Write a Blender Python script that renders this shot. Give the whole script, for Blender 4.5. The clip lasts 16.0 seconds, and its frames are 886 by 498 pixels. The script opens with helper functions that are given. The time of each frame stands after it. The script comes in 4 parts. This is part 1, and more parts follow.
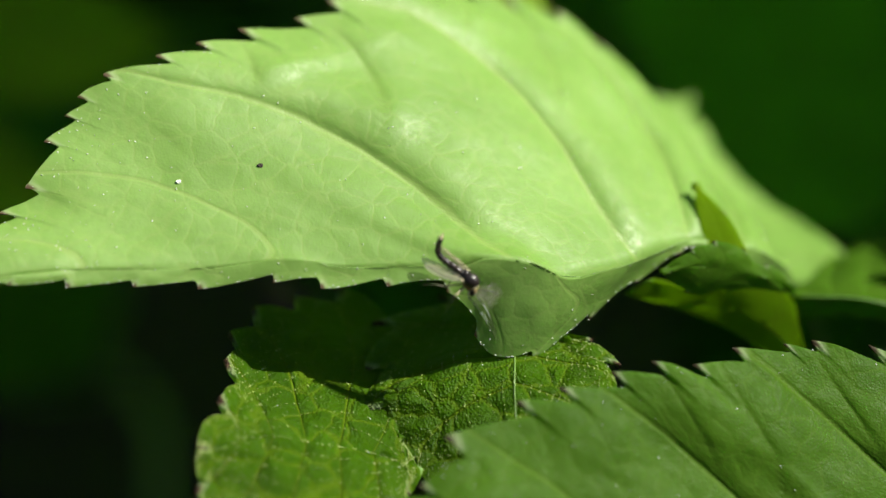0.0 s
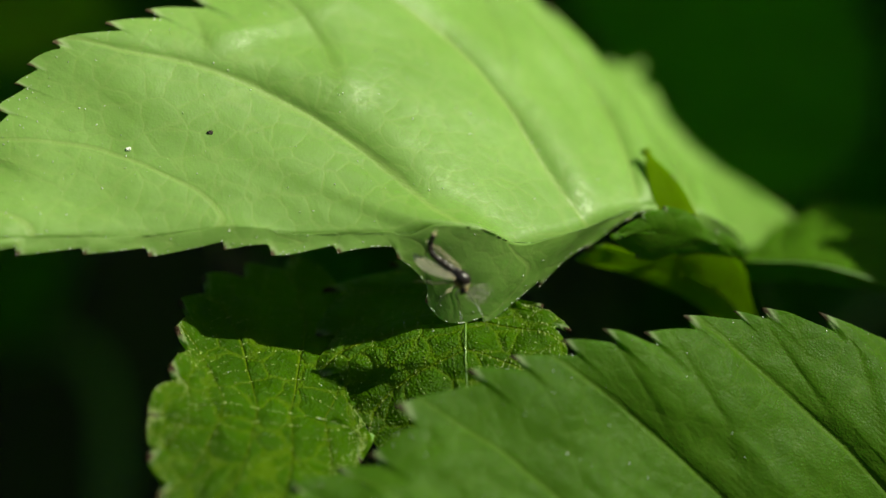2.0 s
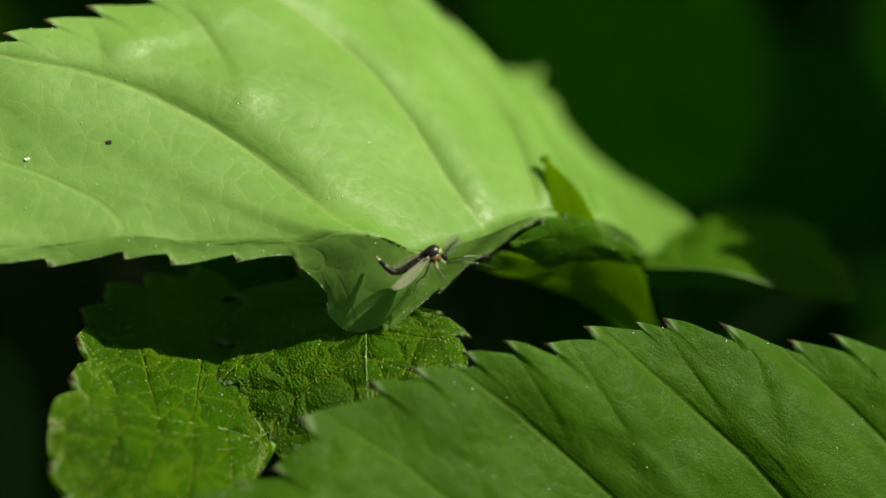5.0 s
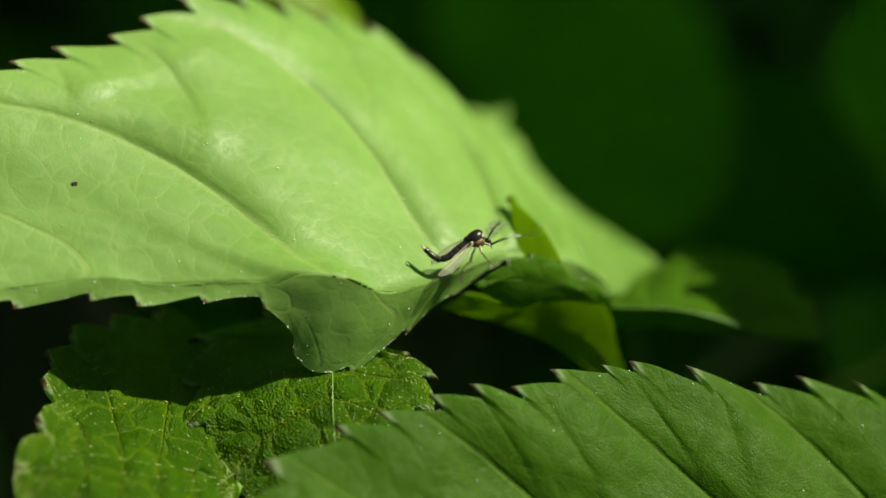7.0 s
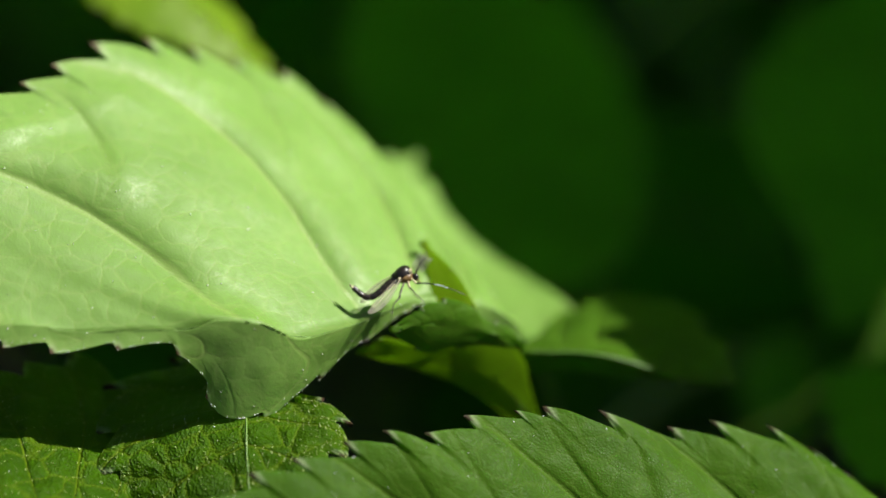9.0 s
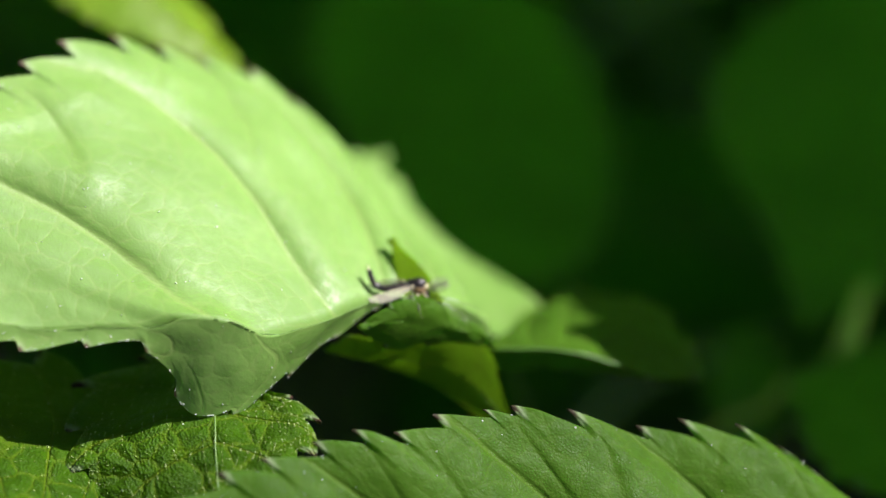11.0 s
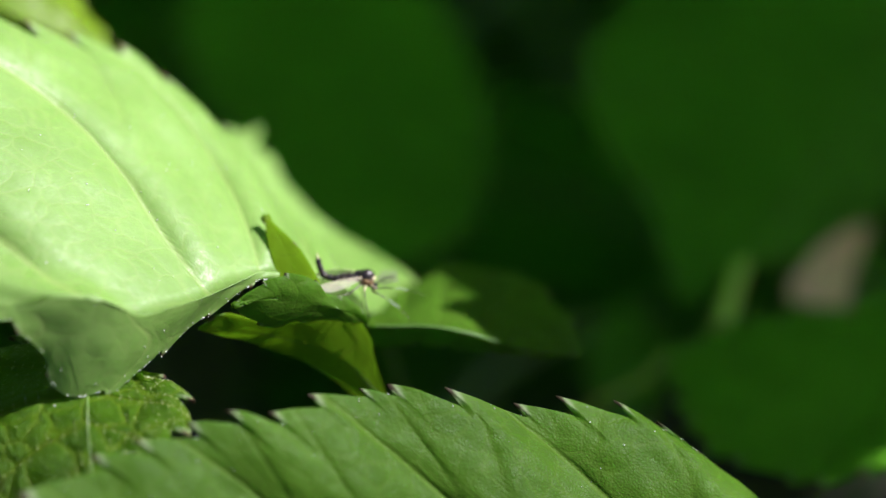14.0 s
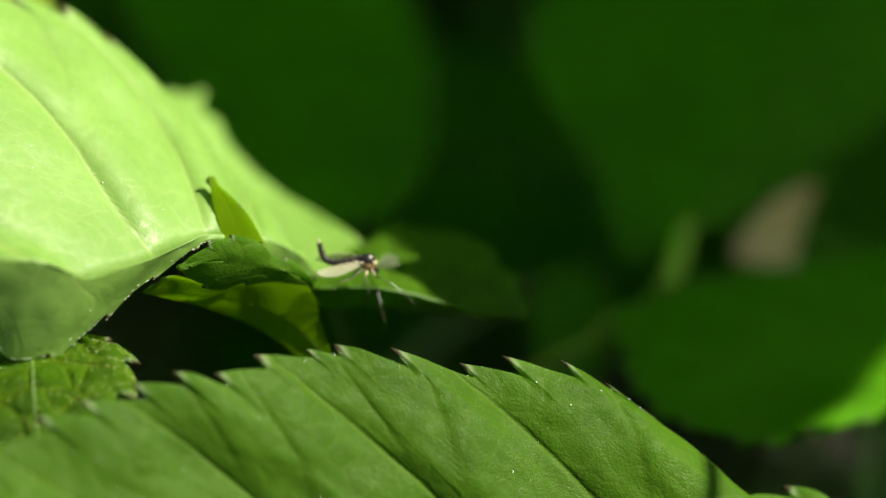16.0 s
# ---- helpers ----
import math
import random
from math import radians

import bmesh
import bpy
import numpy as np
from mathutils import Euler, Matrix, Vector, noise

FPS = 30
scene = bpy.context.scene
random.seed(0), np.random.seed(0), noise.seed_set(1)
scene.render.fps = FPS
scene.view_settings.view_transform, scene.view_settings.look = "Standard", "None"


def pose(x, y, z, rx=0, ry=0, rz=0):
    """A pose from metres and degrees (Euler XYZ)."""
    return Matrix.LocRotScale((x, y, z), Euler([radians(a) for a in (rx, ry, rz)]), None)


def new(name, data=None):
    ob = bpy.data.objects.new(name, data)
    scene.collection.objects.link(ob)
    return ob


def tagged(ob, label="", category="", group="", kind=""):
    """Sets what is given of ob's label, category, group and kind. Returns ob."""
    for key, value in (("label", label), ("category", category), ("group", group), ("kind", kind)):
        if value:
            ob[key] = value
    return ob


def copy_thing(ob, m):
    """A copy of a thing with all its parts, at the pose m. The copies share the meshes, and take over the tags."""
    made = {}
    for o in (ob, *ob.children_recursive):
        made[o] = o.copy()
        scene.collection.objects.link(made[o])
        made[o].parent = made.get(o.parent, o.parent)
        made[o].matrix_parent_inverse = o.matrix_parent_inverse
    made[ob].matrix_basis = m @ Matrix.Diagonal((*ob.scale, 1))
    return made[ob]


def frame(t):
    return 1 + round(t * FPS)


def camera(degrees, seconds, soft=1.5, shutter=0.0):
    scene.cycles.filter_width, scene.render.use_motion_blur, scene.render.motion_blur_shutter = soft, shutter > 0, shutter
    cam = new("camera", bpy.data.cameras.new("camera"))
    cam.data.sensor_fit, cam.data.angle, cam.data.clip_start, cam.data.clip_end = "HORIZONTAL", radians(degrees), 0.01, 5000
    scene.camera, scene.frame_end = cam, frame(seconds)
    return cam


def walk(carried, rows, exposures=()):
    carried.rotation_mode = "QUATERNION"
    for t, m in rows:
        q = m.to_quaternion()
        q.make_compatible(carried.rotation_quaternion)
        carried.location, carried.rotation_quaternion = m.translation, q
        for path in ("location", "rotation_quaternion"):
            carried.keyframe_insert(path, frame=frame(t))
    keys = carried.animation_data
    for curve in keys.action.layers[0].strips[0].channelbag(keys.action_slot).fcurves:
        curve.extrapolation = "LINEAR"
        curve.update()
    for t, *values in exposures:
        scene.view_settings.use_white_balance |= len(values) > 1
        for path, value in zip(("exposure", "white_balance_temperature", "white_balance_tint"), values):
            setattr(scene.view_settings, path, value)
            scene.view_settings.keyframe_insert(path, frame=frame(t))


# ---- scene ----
# A patch of ground elder in the sun with a midge walking over one leaf. Plans below are in millimetres.
MM = 0.001
cam = camera(11, 16.0, soft=1.6)
cam.data.dof.use_dof = True
cam.data.dof.focus_distance = 0.2168
cam.data.dof.aperture_fstop = 15.5

walk(cam, [
    (0, pose(0.00000, -0.20638, 0.06706, 72.5846, 0, 0.9162)),
    (0.5, pose(0.00000, -0.20638, 0.06706, 72.5628, 0, 0.5961)),
    (1, pose(0.00000, -0.20638, 0.06706, 72.3861, 0, 0.1644)),
    (1.5, pose(0.00000, -0.20638, 0.06706, 72.3752, 0, 0.2613)),
    (2, pose(0.00000, -0.20638, 0.06706, 72.1650, 0, 0.2697)),
    (2.5, pose(0.00000, -0.20638, 0.06706, 72.0404, 0, 0.1424)),
    (3, pose(0.00000, -0.20638, 0.06706, 72.0300, 0, 0.0142)),
    (3.5, pose(0.00000, -0.20638, 0.06706, 72.1568, 0, -0.1297)),
    (4, pose(0.00000, -0.20638, 0.06706, 72.0325, 0, -0.7130)),
    (4.2, pose(0.00000, -0.20638, 0.06706, 72.0767, 0, -0.8899)),
    (6.3, pose(0.00000, -0.20638, 0.06706, 72.6003, 0, -1.1861)),
    (6.5, pose(0.00000, -0.20638, 0.06706, 72.6775, 0, -1.2690)),
    (7, pose(0.00000, -0.20638, 0.06706, 72.7723, 0, -1.4822)),
    (7.5, pose(0.00000, -0.20638, 0.06706, 73.0192, 0, -2.0608)),
    (8, pose(0.00000, -0.20638, 0.06706, 73.1558, 0, -2.5556)),
    (8.5, pose(0.00000, -0.20638, 0.06706, 73.3489, 0, -2.7000)),
    (9, pose(0.00000, -0.20638, 0.06706, 73.3319, 0, -2.6120)),
    (9.2, pose(0.00000, -0.20638, 0.06706, 73.3356, 0, -2.6871)),
    (11.3, pose(0.00000, -0.20638, 0.06706, 73.2941, 0, -3.1891)),
    (11.5, pose(0.00000, -0.20638, 0.06706, 73.3438, 0, -3.3149)),
    (12, pose(0.00000, -0.20638, 0.06706, 73.2792, 0, -3.3269)),
    (12.5, pose(0.00000, -0.20638, 0.06706, 73.0628, 0, -3.8323)),
    (13, pose(0.00000, -0.20602, 0.06694, 72.8927, 0, -4.3537)),
    (13.5, pose(0.00000, -0.20495, 0.06659, 72.8269, 0, -4.7159)),
    (14, pose(0.00000, -0.20389, 0.06625, 73.0120, 0, -4.6944)),
    (14.5, pose(0.00000, -0.20353, 0.06613, 73.0352, 0, -4.7704)),
    (15, pose(0.00000, -0.20353, 0.06613, 72.9833, 0, -5.0212)),
    (15.5, pose(0.00000, -0.20353, 0.06613, 72.6244, 0, -5.1865)),
    (16, pose(0.00000, -0.20353, 0.06613, 72.5353, 0, -5.4106)),
], exposures=[(0, 1.02, 6300, 12), (1, 0.78, 6700, 3), (2, 0.58, 6800, -4), (2.5, 0.48, 7000, -8), (4, 0.44, 7000, -8), (6.5, 0.68, 7000, -3), (7.5, 0.74, 6600, 4), (9, 0.94, 6200, 14), (11.5, 1.27, 5800, 25), (12, 0.94, 6200, 14), (12.5, 1.17, 5850, 24), (13.5, 1.20, 5800, 25), (14, 1.27, 5700, 27), (14.5, 1.03, 6500, 9), (15, 1.46, 5950, 24), (15.5, 1.51, 5950, 25), (16, 1.25, 6800, 5)])

# ---- light ----
SUN = Vector((0.60, -0.20, 0.775)).normalized()
world = bpy.data.worlds.new("sky")
scene.world = world
world.use_nodes = True
wn, wl = world.node_tree.nodes, world.node_tree.links
sky = wn.new("ShaderNodeTexSky")
sky.sky_type = "NISHITA"
sky.sun_disc = False
sky.sun_elevation = math.asin(SUN.z)
sky.sun_rotation = math.atan2(SUN.x, SUN.y)
wl.new(sky.outputs[0], wn["Background"].inputs[0])
wn["Background"].inputs[1].default_value = 0.028
sun = new("sun", bpy.data.lights.new("sun", "SUN"))
sun.data.energy = 5.0
sun.data.angle = radians(0.5)
sun.data.color = (1.0, 0.95, 0.82)
sun.rotation_mode = "QUATERNION"
sun.rotation_quaternion = SUN.to_track_quat("Z", "Y")


# ---- materials ----
def material(name):
    m = bpy.data.materials.new(name)
    m.use_nodes = True
    nt = m.node_tree
    return m, nt, nt.nodes["Principled BSDF"], nt.nodes["Material Output"]


def add(nt, kind, **values):
    n = nt.nodes.new(kind)
    for key, value in values.items():
        n.inputs[key].default_value = value
    return n


def mapped(nt, src, lo, hi, to_lo, to_hi):
    n = nt.nodes.new("ShaderNodeMapRange")
    n.interpolation_type = "SMOOTHSTEP"
    for i, value in enumerate((lo, hi, to_lo, to_hi)):
        n.inputs[i + 1].default_value = value
    nt.links.new(src, n.inputs[0])
    return n.outputs[0]


def maths(nt, op, a, b):
    n = nt.nodes.new("ShaderNodeMath")
    n.operation = op
    for i, q in enumerate((a, b)):
        if isinstance(q, (int, float)):
            n.inputs[i].default_value = q
        else:
            nt.links.new(q, n.inputs[i])
    return n.outputs[0]


def blend(nt, fac, a, b):
    n = nt.nodes.new("ShaderNodeMix")
    n.data_type = "RGBA"
    for i, q in ((0, fac), (6, a), (7, b)):
        if isinstance(q, (int, float)):
            n.inputs[i].default_value = q
        elif isinstance(q, tuple):
            n.inputs[i].default_value = (*q, 1)
        else:
            nt.links.new(q, n.inputs[i])
    return n.outputs[2]


def leaf_material(name, base, deep, vein, through_col, lines=0.75, fleck=0.45, share=0.4, rough=0.45, spec=0.4, cell=650, net=0.5, bump=0.25, cusp=(0.13, 0.085, 0.045), groove=0.6, dome=0.4, grit=1.0):
    """Leaf tissue: a blotchy green, paler veins along the vein coordinates, a fine net of cells, light shining through."""
    m, nt, bsdf, out = material(name)
    L = nt.links.new
    uv = add(nt, "ShaderNodeUVMap")
    uv.uv_map = "veins"
    co = nt.nodes.new("ShaderNodeTexCoord")
    sep = nt.nodes.new("ShaderNodeSeparateXYZ")
    L(uv.outputs[0], sep.inputs[0])
    wob = add(nt, "ShaderNodeTexNoise", Scale=260.0, Detail=2.0)
    L(co.outputs["Object"], wob.inputs[0])
    wobble = maths(nt, "MULTIPLY", maths(nt, "SUBTRACT", wob.outputs[0], 0.5), 0.12)
    fr = maths(nt, "FRACT", maths(nt, "ADD", sep.outputs[0], wobble), 0.0)
    off = maths(nt, "ABSOLUTE", maths(nt, "SUBTRACT", fr, 0.5), 0.0)
    lateral = mapped(nt, off, 0.010, 0.035, 1.0, 0.0)
    twigs = nt.nodes.new("ShaderNodeAttribute")
    twigs.attribute_name = "branch"
    branch = maths(nt, "MULTIPLY", twigs.outputs["Fac"], 0.6)
    lateral = maths(nt, "MAXIMUM", lateral, branch)
    big = add(nt, "ShaderNodeTexNoise", Scale=140.0, Detail=4.0, Roughness=0.6)
    fine = add(nt, "ShaderNodeTexNoise", Scale=1900.0, Detail=3.0, Roughness=0.7)
    cells = nt.nodes.new("ShaderNodeTexVoronoi")
    cells.feature = "DISTANCE_TO_EDGE"
    cells.inputs["Scale"].default_value = cell
    grain = nt.nodes.new("ShaderNodeTexVoronoi")
    grain.inputs["Scale"].default_value = 8500.0
    warp = add(nt, "ShaderNodeTexNoise", Scale=500.0, Detail=2.0)
    L(co.outputs["Object"], warp.inputs[0])
    shift = nt.nodes.new("ShaderNodeVectorMath")
    shift.operation = "MULTIPLY_ADD"
    L(warp.outputs[1], shift.inputs[0])
    shift.inputs[1].default_value = (0.0012, 0.0012, 0.0012)
    L(co.outputs["Object"], shift.inputs[2])
    L(shift.outputs[0], cells.inputs["Vector"])
    for n in (big, fine, grain):
        L(co.outputs["Object"], n.inputs["Vector"])
    edges = mapped(nt, cells.outputs["Distance"], 0.01, 0.07, 1.0, 0.0)
    netting = maths(nt, "MULTIPLY", edges, net)
    col = blend(nt, mapped(nt, big.outputs[0], 0.3, 0.7, 0, 1), deep, base)
    col = blend(nt, maths(nt, "MULTIPLY", mapped(nt, fine.outputs[0], 0.35, 0.7, 0, 1), fleck), col, deep)
    veins = maths(nt, "MAXIMUM", lateral, netting)
    col = blend(nt, maths(nt, "MAXIMUM", maths(nt, "MULTIPLY", lateral, lines), maths(nt, "MULTIPLY", netting, 0.55)), col, vein)
    mark = nt.nodes.new("ShaderNodeAttribute")
    mark.attribute_name = "cusp"
    tip = mapped(nt, mark.outputs["Fac"], 0.5, 0.85, 0, 1)
    # pale colour beside the points is a painted highlight; the brown tips are real
    rim = mapped(nt, mark.outputs["Fac"], 0.2, 0.5, 0, 0.22)
    col = blend(nt, rim, col, (0.62, 0.66, 0.46))
    col = blend(nt, tip, col, cusp)
    L(col, bsdf.inputs["Base Color"])
    bsdf.inputs["Roughness"].default_value = rough
    bsdf.inputs["Specular IOR Level"].default_value = spec
    L(mapped(nt, fine.outputs[0], 0.3, 0.7, rough - 0.1, rough + 0.12), bsdf.inputs["Roughness"])
    h = maths(nt, "ADD", maths(nt, "ADD", maths(nt, "MULTIPLY", lateral, -groove), maths(nt, "MULTIPLY", netting, -0.25)), maths(nt, "MULTIPLY", grain.outputs["Distance"], 0.35 * grit))
    h = maths(nt, "ADD", h, maths(nt, "MULTIPLY", fine.outputs[0], 0.5 * grit))
    h = maths(nt, "ADD", h, maths(nt, "MULTIPLY", mapped(nt, cells.outputs["Distance"], 0.0, 0.4, 0.0, 1.0), dome))
    bp = add(nt, "ShaderNodeBump", Strength=bump, Distance=0.0003)
    L(h, bp.inputs["Height"])
    L(bp.outputs[0], bsdf.inputs["Normal"])
    tr = nt.nodes.new("ShaderNodeBsdfTranslucent")
    tcol = blend(nt, maths(nt, "MULTIPLY", veins, 0.35), through_col, vein)
    tcol = blend(nt, mapped(nt, big.outputs[0], 0.3, 0.7, 0.25, 0), tcol, deep)
    L(blend(nt, tip, tcol, cusp), tr.inputs[0])
    mix = nt.nodes.new("ShaderNodeMixShader")
    mix.inputs[0].default_value = share
    L(bsdf.outputs[0], mix.inputs[1])
    L(tr.outputs[0], mix.inputs[2])
    L(mix.outputs[0], out.inputs[0])
    return m


def plain_material(name, a, b, scale, rough, spec=0.5, bump=0.3, dist=0.0002):
    m, nt, bsdf, out = material(name)
    co = nt.nodes.new("ShaderNodeTexCoord")
    n1 = add(nt, "ShaderNodeTexNoise", Scale=scale, Detail=5.0, Roughness=0.65)
    nt.links.new(co.outputs["Object"], n1.inputs[0])
    nt.links.new(blend(nt, mapped(nt, n1.outputs[0], 0.3, 0.7, 0, 1), a, b), bsdf.inputs["Base Color"])
    bsdf.inputs["Roughness"].default_value = rough
    bsdf.inputs["Specular IOR Level"].default_value = spec
    bp = add(nt, "ShaderNodeBump", Strength=bump, Distance=dist)
    nt.links.new(n1.outputs[0], bp.inputs["Height"])
    nt.links.new(bp.outputs[0], bsdf.inputs["Normal"])
    return m


# base colour lightened, partly standing in for the sheen of sunlight
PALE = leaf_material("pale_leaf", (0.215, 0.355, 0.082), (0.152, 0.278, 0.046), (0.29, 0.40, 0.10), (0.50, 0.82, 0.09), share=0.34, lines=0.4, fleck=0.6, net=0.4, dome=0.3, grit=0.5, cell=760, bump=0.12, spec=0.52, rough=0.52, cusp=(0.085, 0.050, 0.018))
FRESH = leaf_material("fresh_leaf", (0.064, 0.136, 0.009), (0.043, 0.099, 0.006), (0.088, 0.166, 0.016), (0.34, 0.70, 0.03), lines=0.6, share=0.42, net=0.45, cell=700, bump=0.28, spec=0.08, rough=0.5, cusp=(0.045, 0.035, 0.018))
HAIRY = leaf_material("hairy_leaf", (0.052, 0.122, 0.001), (0.027, 0.073, 0.001), (0.14, 0.215, 0.006), (0.48, 0.84, 0.02), lines=0.6, share=0.3, cell=560, net=0.6, bump=1.0, spec=0.10, rough=0.42, groove=0.4, dome=0.9, cusp=(0.06, 0.035, 0.02))
YELLOW = leaf_material("yellow_leaf", (0.17, 0.27, 0.010), (0.11, 0.21, 0.006), (0.24, 0.32, 0.03), (0.68, 0.86, 0.06), share=0.5, net=0.2, bump=0.1, spec=0.2)
# darker than YELLOW, standing in for shade on the upright leaf point
OLIVE = leaf_material("olive_leaf", (0.105, 0.185, 0.003), (0.085, 0.155, 0.002), (0.12, 0.20, 0.01), (0.60, 0.85, 0.03), share=0.45, net=0.2, bump=0.1, spec=0.02, rough=0.6)
# OLIVE with a darker base, which stands in for shade on the leaflet
DUSK = leaf_material("shade_tinted_leaf", (0.080, 0.150, 0.002), (0.062, 0.125, 0.002), (0.10, 0.17, 0.006), (0.58, 0.84, 0.02), share=0.45, net=0.2, bump=0.1, spec=0.02, rough=0.6)
SHADE = leaf_material("shade_leaf", (0.082, 0.25, 0.007), (0.06, 0.20, 0.005), (0.12, 0.29, 0.02), (0.45, 0.85, 0.06), share=0.42, net=0.2, bump=0.1, spec=0.1, rough=0.6)
# green darkened so that the undergrowth looks deeper in shade
DIM = leaf_material("darkened_leaf", (0.030, 0.095, 0.004), (0.020, 0.065, 0.003), (0.05, 0.12, 0.01), (0.35, 0.7, 0.05), share=0.35, net=0.2, bump=0.1, spec=0.1, rough=0.6)
# for the added leaves overhead: lets much green light through to the background
UNSEEN = leaf_material("unseen_leaf", (0.07, 0.20, 0.008), (0.05, 0.16, 0.005), (0.10, 0.24, 0.02), (0.62, 0.95, 0.10), share=0.68, net=0.2, bump=0.1, spec=0.1, rough=0.6)
STALK = plain_material("stalk", (0.16, 0.27, 0.06), (0.10, 0.20, 0.04), 300, 0.4)
# white of the beads that stand in for glints, and of the petal crumb
GLINT_CRUMB = plain_material("glint_crumb_white", (0.80, 0.82, 0.75), (0.65, 0.68, 0.58), 4000, 0.25, 0.8)
# STALK made lighter, standing in for the bright streak of light on stalks
PALE_STALK = plain_material("pale_stalk", (0.38, 0.52, 0.05), (0.28, 0.42, 0.035), 300, 0.45)
HAIR = plain_material("leaf_hair", (0.54, 0.66, 0.22), (0.42, 0.54, 0.14), 4000, 0.25, 0.6)
SOIL = plain_material("soil", (0.030, 0.020, 0.012), (0.010, 0.007, 0.005), 120, 0.9, bump=0.8, dist=0.004)
DEAD = plain_material("dead_leaf", (0.85, 0.50, 0.29), (0.68, 0.36, 0.19), 160, 0.75)


# ---- building helpers ----
def spline(pts, n):
    """n points, evenly spaced, on a smooth curve through pts."""
    p = np.array(pts, float)
    p = np.vstack([2 * p[0] - p[1], p, 2 * p[-1] - p[-2]])
    out = []
    for i in range(1, len(p) - 2):
        t = np.linspace(0, 1, 24, endpoint=False)[:, None]
        a, b, c, d = p[i - 1], p[i], p[i + 1], p[i + 2]
        out.append(0.5 * (2 * b + (c - a) * t + (2 * a - 5 * b + 4 * c - d) * t ** 2 + (3 * b - a - 3 * c + d) * t ** 3))
    q = np.vstack(out + [p[-2][None]])
    arc = np.concatenate([[0], np.cumsum(np.linalg.norm(np.diff(q, axis=0), axis=1))])
    at = np.linspace(0, arc[-1], n)
    return np.stack([np.interp(at, arc, q[:, k]) for k in range(3)], 1)


def unit(v):
    return v / np.maximum(np.linalg.norm(v, axis=-1, keepdims=True), 1e-9)


def mesh_object(name, verts, faces, mat, parent=None, label="", smooth=True):
    me = bpy.data.meshes.new(name)
    me.from_pydata([tuple(v) for v in verts], [], [tuple(f) for f in faces])
    me.materials.append(mat)
    me.polygons.foreach_set("use_smooth", [smooth] * len(me.polygons))
    ob = new(name, me)
    if parent:
        ob.parent = parent
    if label:
        ob["label"] = label
    return ob


def tube(name, pts, radii, mat, parent=None, label="", n=8, steps=24, ends=True):
    """A tapering rod along a smooth curve through pts (mm)."""
    c = spline(pts, steps) * MM
    r = np.interp(np.linspace(0, 1, steps), np.linspace(0, 1, len(radii)), radii) * MM
    tan = unit(np.gradient(c, axis=0))
    ref = np.array([0.13, 0.31, 0.94])
    side = unit(np.cross(tan, ref))
    up = np.cross(side, tan)
    a = np.linspace(0, 2 * np.pi, n, endpoint=False)
    v = (c[:, None] + r[:, None, None] * (np.cos(a)[None, :, None] * side[:, None] + np.sin(a)[None, :, None] * up[:, None])).reshape(-1, 3)
    f = [(i * n + j, i * n + (j + 1) % n, (i + 1) * n + (j + 1) % n, (i + 1) * n + j) for i in range(steps - 1) for j in range(n)]
    if ends:
        f += [tuple(range(n - 1, -1, -1)), tuple(range((steps - 1) * n, steps * n))]
    return mesh_object(name, v, f, mat, parent, label)


def tooth_profile(ph):
    """Outward rise, lean to the leaf's tip and sharpness along one tooth, ph from its notch (0) to its point (0.86) and back (1)."""
    at = (0, 0.06, 0.2, 0.4, 0.56, 0.68, 0.79, 0.86, 0.895, 0.945, 1.0)
    rise = np.interp(ph, at, (0, 0.07, 0.24, 0.46, 0.64, 0.76, 0.87, 1.0, 0.58, 0.22, 0.0))
    lean = np.interp(ph, at, (0, 0, 0, 0, 0.0, 0.06, 0.40, 1.0, 0.55, 0.18, 0.0))
    return rise - 1.0, lean, np.interp(ph, at, (0, 0, 0, 0, 0, 0, 0.3, 1.0, 0.6, 0.15, 0.0))


def ico(radius):
    """Corners and faces of a small octahedral bead."""
    c = [(radius * x, radius * y, radius * z) for x, y, z in ((1, 0, 0), (-1, 0, 0), (0, 1, 0), (0, -1, 0), (0, 0, 1), (0, 0, -1))]
    return c, [(0, 2, 4), (2, 1, 4), (1, 3, 4), (3, 0, 4), (2, 0, 5), (1, 2, 5), (3, 1, 5), (0, 3, 5)]


def clod(name, at, size, mat=None):
    """A rough grain."""
    bm = bmesh.new()
    bmesh.ops.create_icosphere(bm, subdivisions=3, radius=1)
    for v in bm.verts:
        k = 1 + 0.5 * noise.noise(v.co * 1.7)
        v.co = Vector((v.co.x * 1.25, v.co.y * 0.8, v.co.z * 0.9)) * k * size * MM
    me = bpy.data.meshes.new(name)
    bm.to_mesh(me)
    bm.free()
    me.materials.append(mat or SOIL)
    ob = new(name, me)
    ob.location = Vector(at)
    return ob


